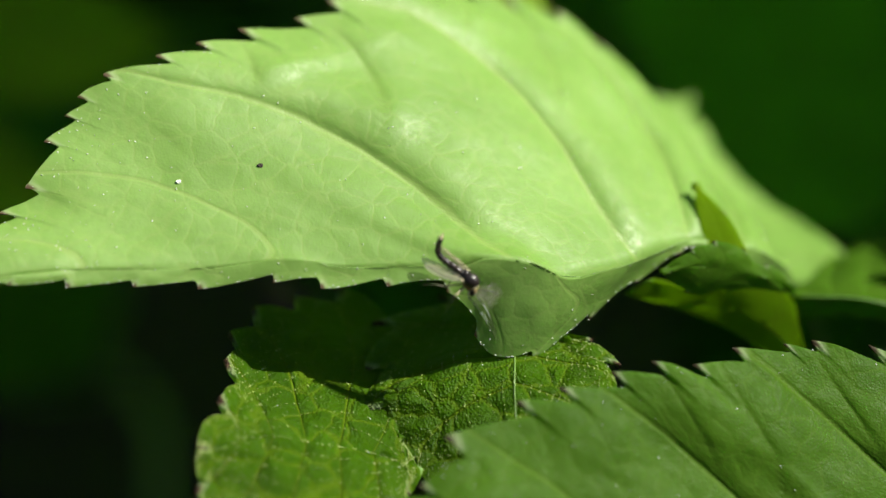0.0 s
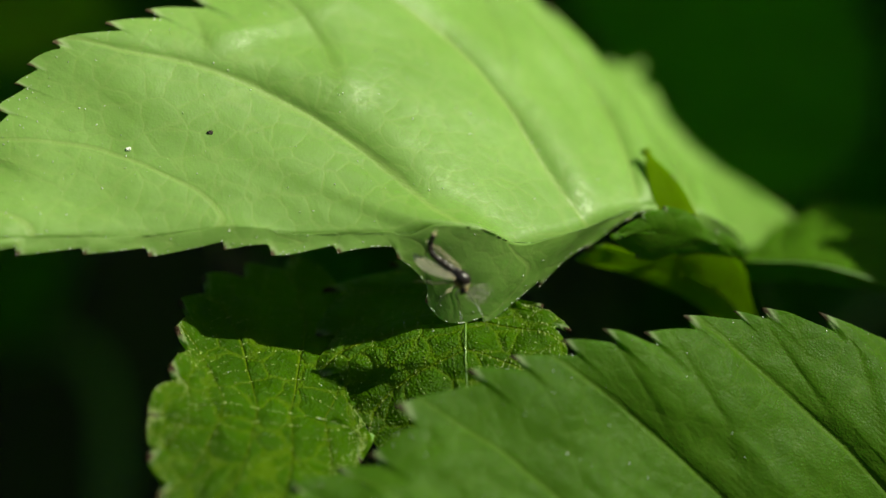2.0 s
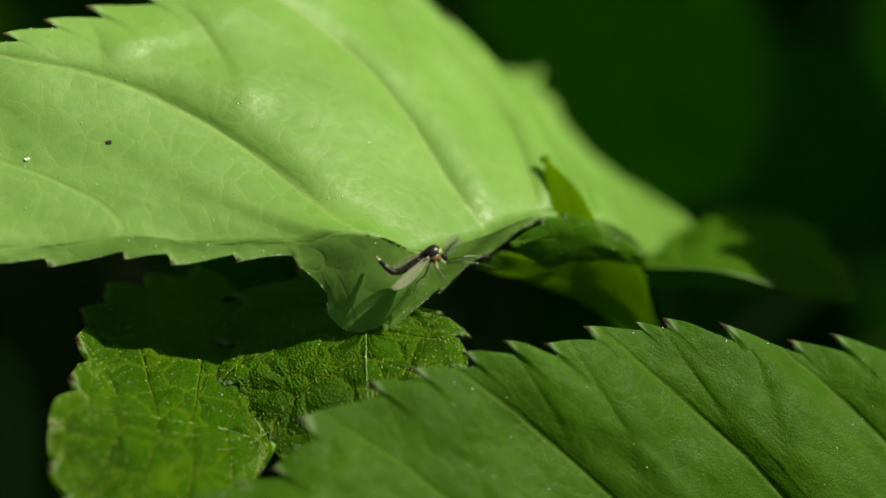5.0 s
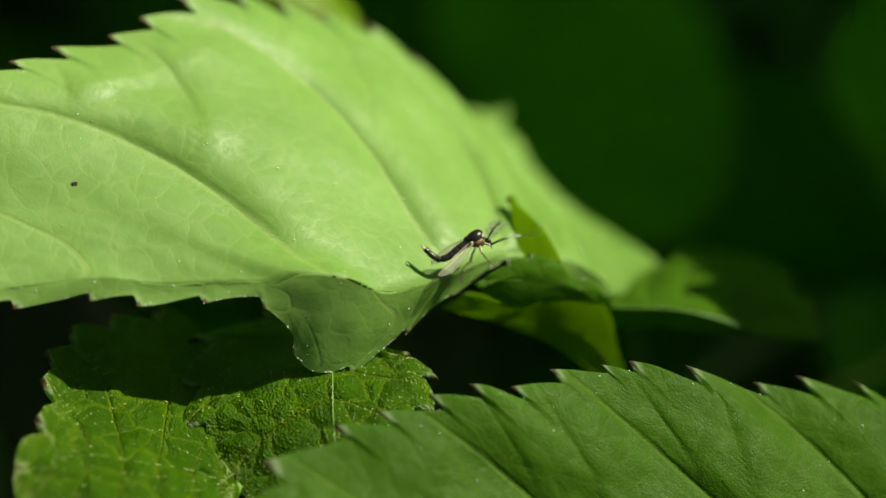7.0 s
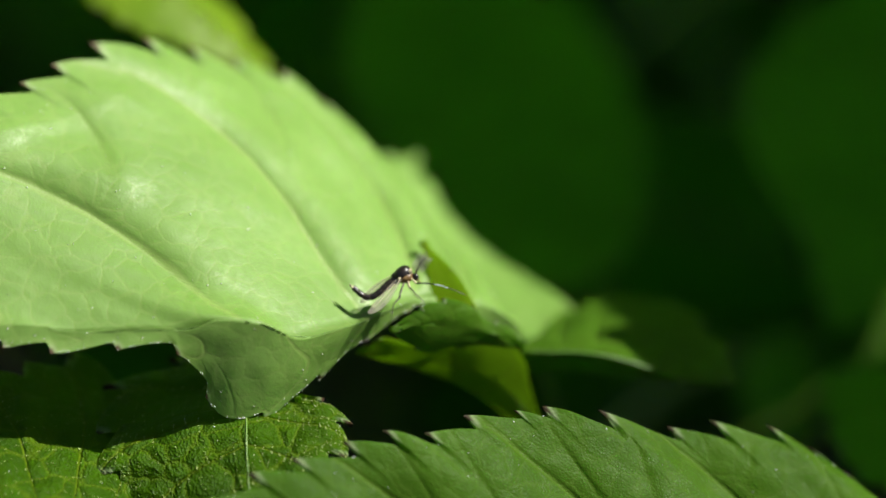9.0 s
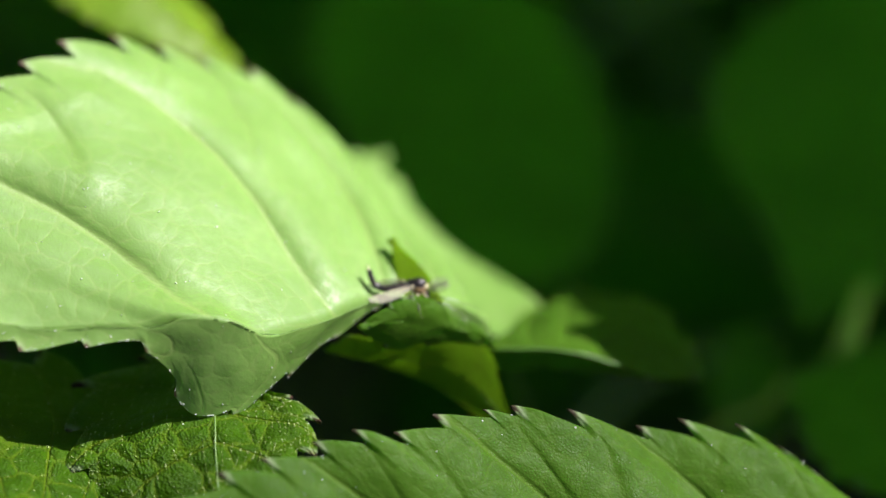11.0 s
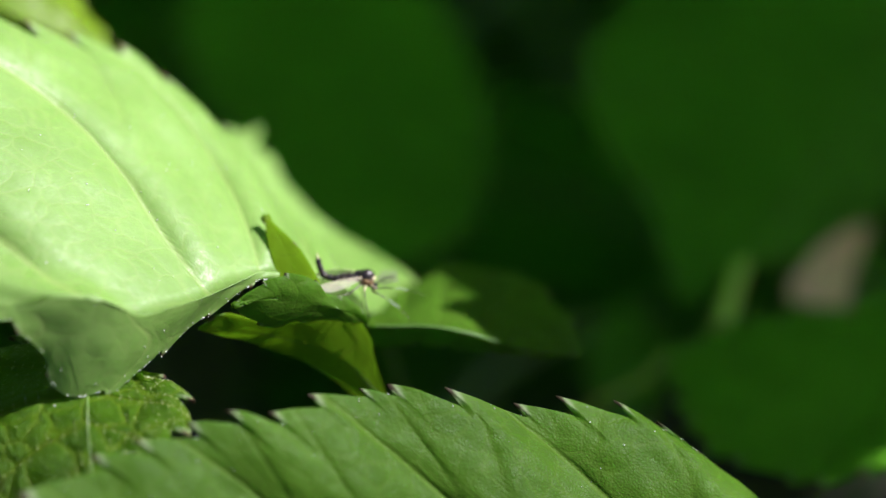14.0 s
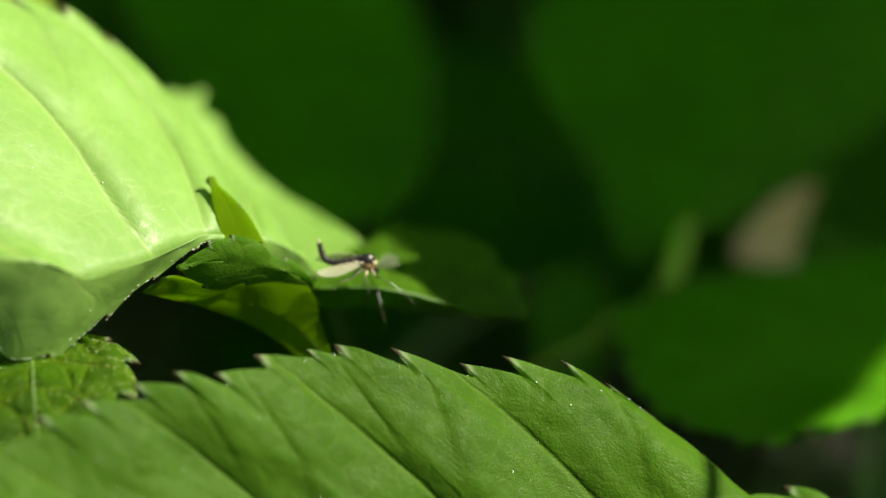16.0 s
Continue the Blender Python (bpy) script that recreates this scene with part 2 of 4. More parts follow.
def leaf(name, label, mat, rib, margins, face, veins=7, teeth=(20, 20), tooth=0.9, sweep=1.45, cup=(0.0, 0.0), quilt=0.25, thick=0.25,
         ruffle=0.15, phase=0.0, sweep2=None, specks=0, grain=None, pucker=0.3, seed=1, ns=300, nv=22, petiole=None, rib_r=(0.12, 0.35), group="leaves of the patch", crisp=1.0, stalk=None, raised=False, hook=0.5, hairs=0, tooth2=None, tip_fade=9, knots=None, bow=0.25, cuts=None, twig=0.10, quilt2=None, relief=(1.0, 2.0), ease=0.0):
    """A toothed leaf. rib: midrib from tip to base; margins: its two edges from tip to base; face: the way its upper side looks.
    knots: where side veins of the first half leave the midrib and meet the edge, as rows of (vein number, share of midrib, share of edge);
    cuts: shares of the first edge at which its notches lie; bow: how far side veins curve towards the tip; twig: depth of their branches; relief: the vein number up to which, and then over how many, the relief of the veins begins; ease: share of the half over which bends of the midrib die away."""
    rng = np.random.RandomState(seed)
    even = np.linspace(0, 1, ns)
    x = np.linspace(0, 1, nv)
    v = 1 - (1 - x) ** 2.3
    ribc = spline(rib, 600)
    face = np.array(face, float)
    verts, faces, uvs, cusps, lines = [], [], [], [], []

    def smooth(q, soft):
        """q averaged over a window, carried on straight past both ends."""
        pad = len(soft)
        return np.convolve(np.concatenate([2 * q[0] - q[pad:0:-1], q, 2 * q[-1] - q[-2:-pad - 2:-1]]), soft / soft.sum(), "same")[pad:-pad]

    def spread(half):
        """Shares of the midrib and of the edge, and vein numbers, along one half."""
        if knots and half == 0:
            row = np.array(knots, float)
            vein_no = np.linspace(row[0, 0], row[-1, 0], ns)
            ways = [smooth(np.interp(vein_no, row[:, 0], row[:, k]), np.hanning(ns // 5)) for k in (1, 2)]
            return np.clip(ways[0], 0, 1), np.clip(ways[1], 0, 1), vein_no
        s = even ** (1 / sweep ** 0.6)
        return s, s ** (sweep if half == 0 or sweep2 is None else sweep2), s * veins + phase

    def along(curve, share):
        return np.stack([np.interp(share, np.linspace(0, 1, len(curve)), curve[:, k]) for k in range(3)], 1)

    for half, edge in enumerate(margins):
        ec = spline(edge, 900)
        s, sm, vein_no = spread(half)
        base_pts, mar = along(ribc, s), along(ec, sm)
        tan = unit(np.gradient(mar, axis=0))
        span = mar - base_pts
        out = unit(span)
        if cuts and half == 0:
            notch = np.array([-0.01, *cuts, 1.01])
        else:
            notch = np.linspace(0, 1, teeth[half] + 1)
            notch[1:-1] += (rng.rand(teeth[half] - 1) - 0.5) * 0.45 / teeth[half]
            notch[0], notch[-1] = -0.001, 1.001
        k = np.clip(np.searchsorted(notch, sm, side="right") - 1, 0, len(notch) - 2)
        ph = (notch[k + 1] - sm) / (notch[k + 1] - notch[k])
        arc = np.linalg.norm(np.diff(ec, axis=0), axis=1).sum()
        length = np.diff(notch) * arc
        fade = np.clip(np.minimum(notch * tip_fade, (1 - notch) * (6 if half == 0 else 3.2) - (0 if half == 0 else 0.25)), 0.05, 1)
        depth = np.minimum((tooth if half == 0 or tooth2 is None else tooth2) * fade, 0.45 * np.minimum(np.append(length, 99), np.insert(length, 0, 99)))
        size = depth[k] * ph + depth[k + 1] * (1 - ph)
        tall = (0.9 + 0.4 * rng.rand(400))[k]
        o, lean, spike = tooth_profile(ph)
        own = tooth if half == 0 or tooth2 is None else tooth2
        lim = np.clip(np.linalg.norm(span, axis=1) / (4.0 if half == 0 or tooth2 is None else 1.5), 0, 1)
        push = out * (((o + 1) * tall - 1) * crisp * size * lim)[:, None]
        tilt = -tan * (lean * hook * size * lim)[:, None]
        g = base_pts[:, None] * (1 - v[None, :, None]) + mar[:, None] * v[None, :, None]
        if ease and half == 0:
            eased = np.stack([smooth(base_pts[:, k], np.hanning(ns // 2)) for k in range(3)], 1) - base_pts
            g = g + eased[:, None] * ((1 - np.exp(-v / ease)) * (1 - v))[None, :, None]
        du, dv = np.gradient(g, axis=0), np.gradient(g, axis=1)
        nrm = unit(np.cross(du, dv))
        flip = np.sign((nrm * face).sum(2).mean())
        nrm = nrm * flip
        wide = np.clip(np.linalg.norm(span, axis=1) / 8.0, 0, 1)
        lift = cup[half] * np.sin(np.pi * v)[None, :] * wide[:, None]
        curved = vein_no[:, None] - bow * 4 * (v * (1 - v))[None, :] * np.clip(s * 4, 0, 1)[:, None]
        past = (curved + 0.5) % 1.0
        begun = np.clip((curved - relief[0]) / relief[1], 0.1, 1)
        deep = (1 - np.exp(-past / 0.14)) - past * (1 - np.exp(-1 / 0.14))
        fall = (np.sin(np.pi * np.clip(v * 0.93 + 0.04, 0, 1)) ** 0.7)[None, :] * (1.15 - 0.5 * v)[None, :]
        lift = lift + 1.3 * (quilt if half == 0 or quilt2 is None else quilt2) * deep * wide[:, None] * begun * fall
        line = np.zeros_like(past)
        cell = np.floor(curved + 0.5).astype(int)
        for q, (v0, p1) in enumerate(((0.46, 0.78), (0.70, 0.42))):
            jit = (rng.rand(40) - 0.5)[cell % 40]
            v0 = v0 + 0.16 * jit
            ahead = np.clip((v[None, :] - v0) / (1 - v0), 0, 1)
            gap = past - (p1 + 0.15 * jit) * ahead ** 0.75
            on = np.clip(ahead * 4, 0, 1) * begun
            rise = np.where(gap > 0, (1 - np.exp(-np.maximum(gap, 0) / 0.08)) * np.exp(-gap / 0.25), 0) * np.clip((1 - past) / 0.2, 0, 1)
            lift = lift + (twig if half == 0 or quilt2 is None else twig * quilt2 / quilt) * on * wide[:, None] * rise * np.clip((1 - v) * 6, 0, 1)[None, :]
            line = np.maximum(line, on * np.exp(-(gap / 0.018) ** 2) * 0.8)
        wave = np.sin(2 * np.pi * (vein_no + 0.2) + seed) * ruffle * wide
        lift = lift + wave[:, None] * (v ** 3)[None, :]
        rough = np.array([[noise.noise(Vector(p) * 0.28 + Vector((seed * 7.0, 0, 0))) + 0.4 * noise.noise(Vector(p) * 0.75 + Vector((seed * 3.0, 5, 0))) for p in row[::3]] for row in g[::3]])
        ii, jj = np.linspace(0, rough.shape[0] - 1, ns), np.linspace(0, rough.shape[1] - 1, nv)
        tmp = np.stack([np.interp(ii, np.arange(rough.shape[0]), rough[:, c]) for c in range(rough.shape[1])], 1)
        rough = np.stack([np.interp(jj, np.arange(rough.shape[1]), tmp[r]) for r in range(ns)], 0)
        lift = (lift + rough * pucker * np.sin(np.pi * v * 0.9 + 0.1)[None, :]) * np.clip(v / 0.08, 0, 1)[None, :]
        g = g + nrm * lift[:, :, None]
        reach = 2.6 * own + 0.2
        w = np.clip(1 - np.linalg.norm(span, axis=1)[:, None] * (1 - v)[None, :] / reach, 0, 1) ** 1.6
        g = g + push[:, None] * w[:, :, None] + tilt[:, None] * (w ** 3)[:, :, None]
        start = len(verts)
        verts += list(g.reshape(-1, 3) * MM)
        uvs += [(curved[i, j], v[j]) for i in range(ns) for j in range(nv)]
        lines += list(line.reshape(-1))
        cusps += list((spike[:, None] * np.clip((w - 0.5) / 0.5, 0, 1) + 0.12 * np.clip((w - 0.75) / 0.25, 0, 1)).reshape(-1))
        for i in range(ns - 1):
            for j in range(nv - 1):
                a, b, c, d = (start + i * nv + j, start + (i + 1) * nv + j, start + (i + 1) * nv + j + 1, start + i * nv + j + 1)
                faces.append((a, b, c, d) if flip > 0 else (a, d, c, b))
    root = tagged(new(name), label, "leaf", group)
    # small white beads stand in for glints of light on the leaf
    if specks:
        pos, tri = [], []
        for _ in range(specks):
            rim = (ns + rng.randint(ns)) * nv + nv - 1 - rng.randint(9)
            at = np.array(verts[rim if rng.rand() < 0.22 else rng.randint(len(verts) if rng.rand() < 0.3 else ns * nv)])
            ball = ico(rng.uniform(0.4, 1.0) ** 2 * 0.045 * MM)
            k = len(pos)
            pos += [tuple(at + np.array(q) + unit(face) * 0.02 * MM) for q in ball[0]]
            tri += [tuple(k + q for q in f) for f in ball[1]]
        mesh_object("glint_speck", pos, tri, GLINT_CRUMB, root, "scattered white beads standing in for glints")["kind"] = "stuff"
    # short hairs, their bright colour standing in for glints
    if hairs:
        pos, tri = [], []
        for _ in range(hairs):
            for _ in range(6):
                i, j = rng.randint(ns - 6), rng.randint(nv - 3)
                q = (rng.randint(2) * ns + i) * nv + j
                if abs(uvs[q][0] % 1 - 0.5) < 0.06 or lines[q] > 0.3 or rng.rand() < 0.25:
                    break
            at = np.array(verts[q])
            along = unit(np.array(verts[q + nv * 5]) - at) * rng.uniform(-1, 1) + unit(np.array(verts[q + 2]) - at) * rng.uniform(-1, 1)
            along = unit(along) * rng.uniform(0.03, 0.11) * MM + unit(face) * rng.uniform(0.02, 0.10) * MM
            wide = unit(np.cross(along, face)) * 0.015 * MM
            high = unit(face) * 0.018 * MM
            k = len(pos)
            pos += [tuple(at + wide), tuple(at - wide), tuple(at + high), tuple(at + along * 0.5 + wide + high), tuple(at + along * 0.5 - wide + high), tuple(at + along * 0.5 + 2 * high), tuple(at + along)]
            tri += [tuple(k + q for q in f) for f in ((0, 1, 4, 3), (1, 2, 5, 4), (2, 0, 3, 5), (3, 4, 6), (4, 5, 6), (5, 3, 6))]
        mesh_object("leaf_hair", pos, tri, HAIR, root, "short hairs coloured bright for their glints")["kind"] = "stuff"
    if grain:
        at = min(verts, key=lambda q: np.linalg.norm(np.array(q) / MM - np.array(grain)))
        tagged(clod("soil_grain", at, 0.12), "dark brown grain of soil lying on the pale leaf", "debris")
        at = min(verts, key=lambda q: np.linalg.norm(np.array(q) / MM - np.array(grain) - np.array((-3.85, 0.0, -1.0))))
        tagged(clod("petal_crumb", at, 0.11, GLINT_CRUMB), "white crumb lying on the pale leaf", "debris")
    blade = mesh_object("blade", verts, faces, mat, root)
    me = blade.data
    layer = me.uv_layers.new(name="veins")
    loops = np.empty(len(me.loops), np.int32)
    me.loops.foreach_get("vertex_index", loops)
    layer.data.foreach_set("uv", np.array(uvs, np.float32)[loops].reshape(-1))
    me.attributes.new("cusp", "FLOAT", "POINT").data.foreach_set("value", np.array(cusps, np.float32))
    me.attributes.new("branch", "FLOAT", "POINT").data.foreach_set("value", np.array(lines, np.float32))
    bm = bmesh.new()
    bm.from_mesh(me)
    bmesh.ops.remove_doubles(bm, verts=bm.verts, dist=1e-6)
    bm.to_mesh(me)
    bm.free()
    sol = blade.modifiers.new("thickness", "SOLIDIFY")
    sol.thickness = thick * MM
    sol.offset = -1
    under = unit(face) * (0.3 if raised else -1.1) * rib_r[1]
    stalk = stalk or STALK
    tube("midrib", [tuple(np.array(p) + under) for p in rib], rib_r, DEAD if mat == DEAD else STALK, root, "pale green midrib", steps=40)
    if petiole:
        tube("petiole", petiole, (rib_r[1] * 1.3, rib_r[1] * 2.2), stalk, root, "green stalk", steps=24)
    return root


# ---- ground ----
def ground_sheet():
    n = 120
    half = np.concatenate([-np.geomspace(4000, 6, n // 2), np.geomspace(6, 4000, n // 2)])
    verts, faces = [], []
    for y in half:
        for x in half:
            z = -52 + 5 * noise.noise(Vector((x / 25, y / 25, 0))) + 1.5 * noise.noise(Vector((x / 6, y / 6, 3)))
            verts.append((x * MM, y * MM, z * MM))
    for i in range(n - 1):
        for j in range(n - 1):
            faces.append((i * n + j, i * n + j + 1, (i + 1) * n + j + 1, (i + 1) * n + j))
    tagged(mesh_object("ground", verts, faces, SOIL), "dark damp soil under the leaves", "ground", kind="structure")


ground_sheet()

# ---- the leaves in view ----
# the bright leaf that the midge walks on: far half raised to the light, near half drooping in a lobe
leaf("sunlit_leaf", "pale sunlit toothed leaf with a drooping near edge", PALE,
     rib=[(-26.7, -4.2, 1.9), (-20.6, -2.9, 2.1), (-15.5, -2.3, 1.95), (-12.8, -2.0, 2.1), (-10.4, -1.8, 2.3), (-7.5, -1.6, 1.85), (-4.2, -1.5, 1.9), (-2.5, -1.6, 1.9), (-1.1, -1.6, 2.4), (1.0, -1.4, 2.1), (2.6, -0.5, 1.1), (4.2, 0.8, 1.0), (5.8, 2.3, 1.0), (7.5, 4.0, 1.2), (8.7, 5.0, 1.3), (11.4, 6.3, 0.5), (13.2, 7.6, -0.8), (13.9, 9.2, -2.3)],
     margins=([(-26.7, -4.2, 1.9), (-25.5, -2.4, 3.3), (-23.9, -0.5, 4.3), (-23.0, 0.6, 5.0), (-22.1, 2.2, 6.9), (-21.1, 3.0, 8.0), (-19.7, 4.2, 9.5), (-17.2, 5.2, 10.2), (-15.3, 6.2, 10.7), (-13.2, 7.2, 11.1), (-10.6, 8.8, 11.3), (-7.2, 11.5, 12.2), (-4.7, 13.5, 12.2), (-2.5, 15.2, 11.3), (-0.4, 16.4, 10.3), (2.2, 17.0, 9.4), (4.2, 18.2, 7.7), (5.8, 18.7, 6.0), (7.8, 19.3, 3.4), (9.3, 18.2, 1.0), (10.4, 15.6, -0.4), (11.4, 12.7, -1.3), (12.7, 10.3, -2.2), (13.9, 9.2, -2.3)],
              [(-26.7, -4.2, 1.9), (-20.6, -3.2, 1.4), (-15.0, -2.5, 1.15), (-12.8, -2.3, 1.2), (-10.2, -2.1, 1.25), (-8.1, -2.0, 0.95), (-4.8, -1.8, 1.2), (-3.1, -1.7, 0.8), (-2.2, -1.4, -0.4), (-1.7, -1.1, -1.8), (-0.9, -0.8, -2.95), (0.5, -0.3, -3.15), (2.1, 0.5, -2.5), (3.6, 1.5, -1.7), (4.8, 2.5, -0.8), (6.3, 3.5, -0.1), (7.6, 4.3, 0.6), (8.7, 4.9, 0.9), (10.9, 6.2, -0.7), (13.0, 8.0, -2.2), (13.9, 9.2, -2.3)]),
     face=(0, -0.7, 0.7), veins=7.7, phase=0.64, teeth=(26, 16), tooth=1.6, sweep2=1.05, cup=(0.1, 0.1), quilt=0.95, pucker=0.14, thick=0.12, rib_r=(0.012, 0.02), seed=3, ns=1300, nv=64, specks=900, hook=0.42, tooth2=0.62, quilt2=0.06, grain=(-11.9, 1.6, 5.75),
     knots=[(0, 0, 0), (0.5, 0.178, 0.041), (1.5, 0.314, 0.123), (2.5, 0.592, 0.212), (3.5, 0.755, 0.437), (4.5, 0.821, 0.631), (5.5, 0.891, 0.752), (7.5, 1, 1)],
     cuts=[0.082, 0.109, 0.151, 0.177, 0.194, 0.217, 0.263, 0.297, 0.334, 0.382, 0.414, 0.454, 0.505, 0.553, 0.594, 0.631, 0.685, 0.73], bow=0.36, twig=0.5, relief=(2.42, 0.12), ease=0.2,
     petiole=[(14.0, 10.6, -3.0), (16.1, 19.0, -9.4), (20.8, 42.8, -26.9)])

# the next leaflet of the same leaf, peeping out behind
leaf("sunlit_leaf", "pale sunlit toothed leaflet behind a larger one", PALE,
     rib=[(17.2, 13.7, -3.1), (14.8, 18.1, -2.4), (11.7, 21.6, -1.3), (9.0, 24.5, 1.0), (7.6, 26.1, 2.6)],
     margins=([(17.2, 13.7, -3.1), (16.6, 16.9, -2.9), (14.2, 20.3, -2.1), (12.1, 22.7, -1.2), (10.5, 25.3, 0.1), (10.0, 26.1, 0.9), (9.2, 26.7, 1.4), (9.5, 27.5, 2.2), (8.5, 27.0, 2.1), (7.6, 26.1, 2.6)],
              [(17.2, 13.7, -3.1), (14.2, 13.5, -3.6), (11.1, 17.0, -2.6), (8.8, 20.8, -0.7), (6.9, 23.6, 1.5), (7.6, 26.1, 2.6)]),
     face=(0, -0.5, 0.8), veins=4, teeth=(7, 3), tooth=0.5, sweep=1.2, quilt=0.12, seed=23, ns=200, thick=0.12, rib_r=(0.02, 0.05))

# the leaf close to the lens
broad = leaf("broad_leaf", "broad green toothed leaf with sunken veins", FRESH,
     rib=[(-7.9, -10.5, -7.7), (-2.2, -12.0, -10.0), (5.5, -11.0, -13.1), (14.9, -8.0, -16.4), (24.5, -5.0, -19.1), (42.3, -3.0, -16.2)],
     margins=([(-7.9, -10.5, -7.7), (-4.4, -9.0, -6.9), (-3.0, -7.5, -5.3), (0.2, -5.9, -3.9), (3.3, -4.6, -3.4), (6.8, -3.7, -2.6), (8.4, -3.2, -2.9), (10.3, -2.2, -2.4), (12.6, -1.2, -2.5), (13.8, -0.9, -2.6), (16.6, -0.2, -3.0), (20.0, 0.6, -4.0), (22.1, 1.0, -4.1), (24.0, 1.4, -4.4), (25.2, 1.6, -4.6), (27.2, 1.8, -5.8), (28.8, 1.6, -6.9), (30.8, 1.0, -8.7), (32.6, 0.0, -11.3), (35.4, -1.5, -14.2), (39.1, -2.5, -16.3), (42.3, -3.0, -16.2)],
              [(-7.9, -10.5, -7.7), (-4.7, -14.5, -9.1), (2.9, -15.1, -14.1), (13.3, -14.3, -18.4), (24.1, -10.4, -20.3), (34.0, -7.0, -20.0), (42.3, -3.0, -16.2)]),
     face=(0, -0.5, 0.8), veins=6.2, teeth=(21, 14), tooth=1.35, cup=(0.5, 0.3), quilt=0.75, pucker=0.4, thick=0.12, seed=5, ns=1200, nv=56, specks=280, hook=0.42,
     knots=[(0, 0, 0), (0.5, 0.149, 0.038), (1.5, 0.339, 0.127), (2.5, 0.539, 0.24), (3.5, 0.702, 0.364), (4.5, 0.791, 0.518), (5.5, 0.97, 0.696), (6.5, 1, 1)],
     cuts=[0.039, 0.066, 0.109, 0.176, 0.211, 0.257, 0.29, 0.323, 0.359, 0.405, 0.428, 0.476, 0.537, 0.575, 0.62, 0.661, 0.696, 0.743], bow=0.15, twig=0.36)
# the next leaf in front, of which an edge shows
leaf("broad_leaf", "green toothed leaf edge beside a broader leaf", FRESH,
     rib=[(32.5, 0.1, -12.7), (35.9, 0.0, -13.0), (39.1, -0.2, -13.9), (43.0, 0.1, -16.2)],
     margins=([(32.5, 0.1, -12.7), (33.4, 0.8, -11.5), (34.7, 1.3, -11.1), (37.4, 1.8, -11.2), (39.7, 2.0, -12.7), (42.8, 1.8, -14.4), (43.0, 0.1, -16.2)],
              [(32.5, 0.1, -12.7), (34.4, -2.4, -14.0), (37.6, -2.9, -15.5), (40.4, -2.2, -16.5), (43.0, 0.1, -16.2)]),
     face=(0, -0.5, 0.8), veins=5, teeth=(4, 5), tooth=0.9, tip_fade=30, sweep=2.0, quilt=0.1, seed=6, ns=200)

# hairy leaves below, half in the shade of the sunlit leaf
leaf("hairy_leaf", "dark green hairy crenate leaf partly in shade", HAIRY,
     rib=[(-14.6, -7.0, -5.6), (-11.9, -5.5, -5.1), (-8.8, -4.7, -5.8), (-6.5, -4.2, -6.4), (-4.3, -4.0, -7.3)],
     margins=([(-14.6, -7.0, -5.6), (-14.4, -5.7, -4.2), (-13.6, -4.3, -3.6), (-13.4, -2.0, -2.8), (-12.9, 2.6, -1.9), (-8.7, 6.2, -1.7), (-5.7, 6.2, -2.8), (-5.3, 1.8, -4.4), (-5.7, -1.5, -5.6), (-4.3, -4.0, -7.3)],
              [(-14.6, -7.0, -5.6), (-14.5, -8.4, -6.4), (-13.7, -10.4, -8.1), (-11.3, -12.2, -9.4), (-6.8, -9.5, -9.6), (-4.3, -4.0, -7.3)]),
     face=(0, -0.6, 0.7), veins=7, teeth=(11, 10), tooth=2.0, tip_fade=80, sweep=1.5, quilt=0.2, seed=8, ns=260, specks=20, hairs=2600, pucker=0.55, hook=0.3)
leaf("hairy_leaf", "dark green hairy leaf with a pale midrib", HAIRY,
     rib=[(0.2, -6.2, -6.8), (0.2, -4.2, -5.2), (0.1, -2.5, -3.9), (0.1, -0.9, -2.9), (0.0, 4.7, -1.8)],
     margins=([(0.2, -6.2, -6.8), (-4.4, -4.6, -8.2), (-6.1, -2.7, -6.8), (-7.1, -1.2, -5.1), (-7.0, 2.8, -3.0), (-4.0, 5.1, -1.8), (0.0, 4.7, -1.8)],
              [(0.2, -6.2, -6.8), (3.1, -4.5, -5.6), (5.2, -1.8, -3.9), (4.7, 0.3, -2.7), (2.5, 1.1, -2.2), (0.0, 4.7, -1.8)]),
     face=(0, -0.6, 0.7), veins=6, teeth=(7, 8), tooth=1.3, sweep=1.5, quilt=0.3, seed=9, ns=300, specks=20, hairs=2600, pucker=0.5, hook=0.3, rib_r=(0.02, 0.05), raised=True)

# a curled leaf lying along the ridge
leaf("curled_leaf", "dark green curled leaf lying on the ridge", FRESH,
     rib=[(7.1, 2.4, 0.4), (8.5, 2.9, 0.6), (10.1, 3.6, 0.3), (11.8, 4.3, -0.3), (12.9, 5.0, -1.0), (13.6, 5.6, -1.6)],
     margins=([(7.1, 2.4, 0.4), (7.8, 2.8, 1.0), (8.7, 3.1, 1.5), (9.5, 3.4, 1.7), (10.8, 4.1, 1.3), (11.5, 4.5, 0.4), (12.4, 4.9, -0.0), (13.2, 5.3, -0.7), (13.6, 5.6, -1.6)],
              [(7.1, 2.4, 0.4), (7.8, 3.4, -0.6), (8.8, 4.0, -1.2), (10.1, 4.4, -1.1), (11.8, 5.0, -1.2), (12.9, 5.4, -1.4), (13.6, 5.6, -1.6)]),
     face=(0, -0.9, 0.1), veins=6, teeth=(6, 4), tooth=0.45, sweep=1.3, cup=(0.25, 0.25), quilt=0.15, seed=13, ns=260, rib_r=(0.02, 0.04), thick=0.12)
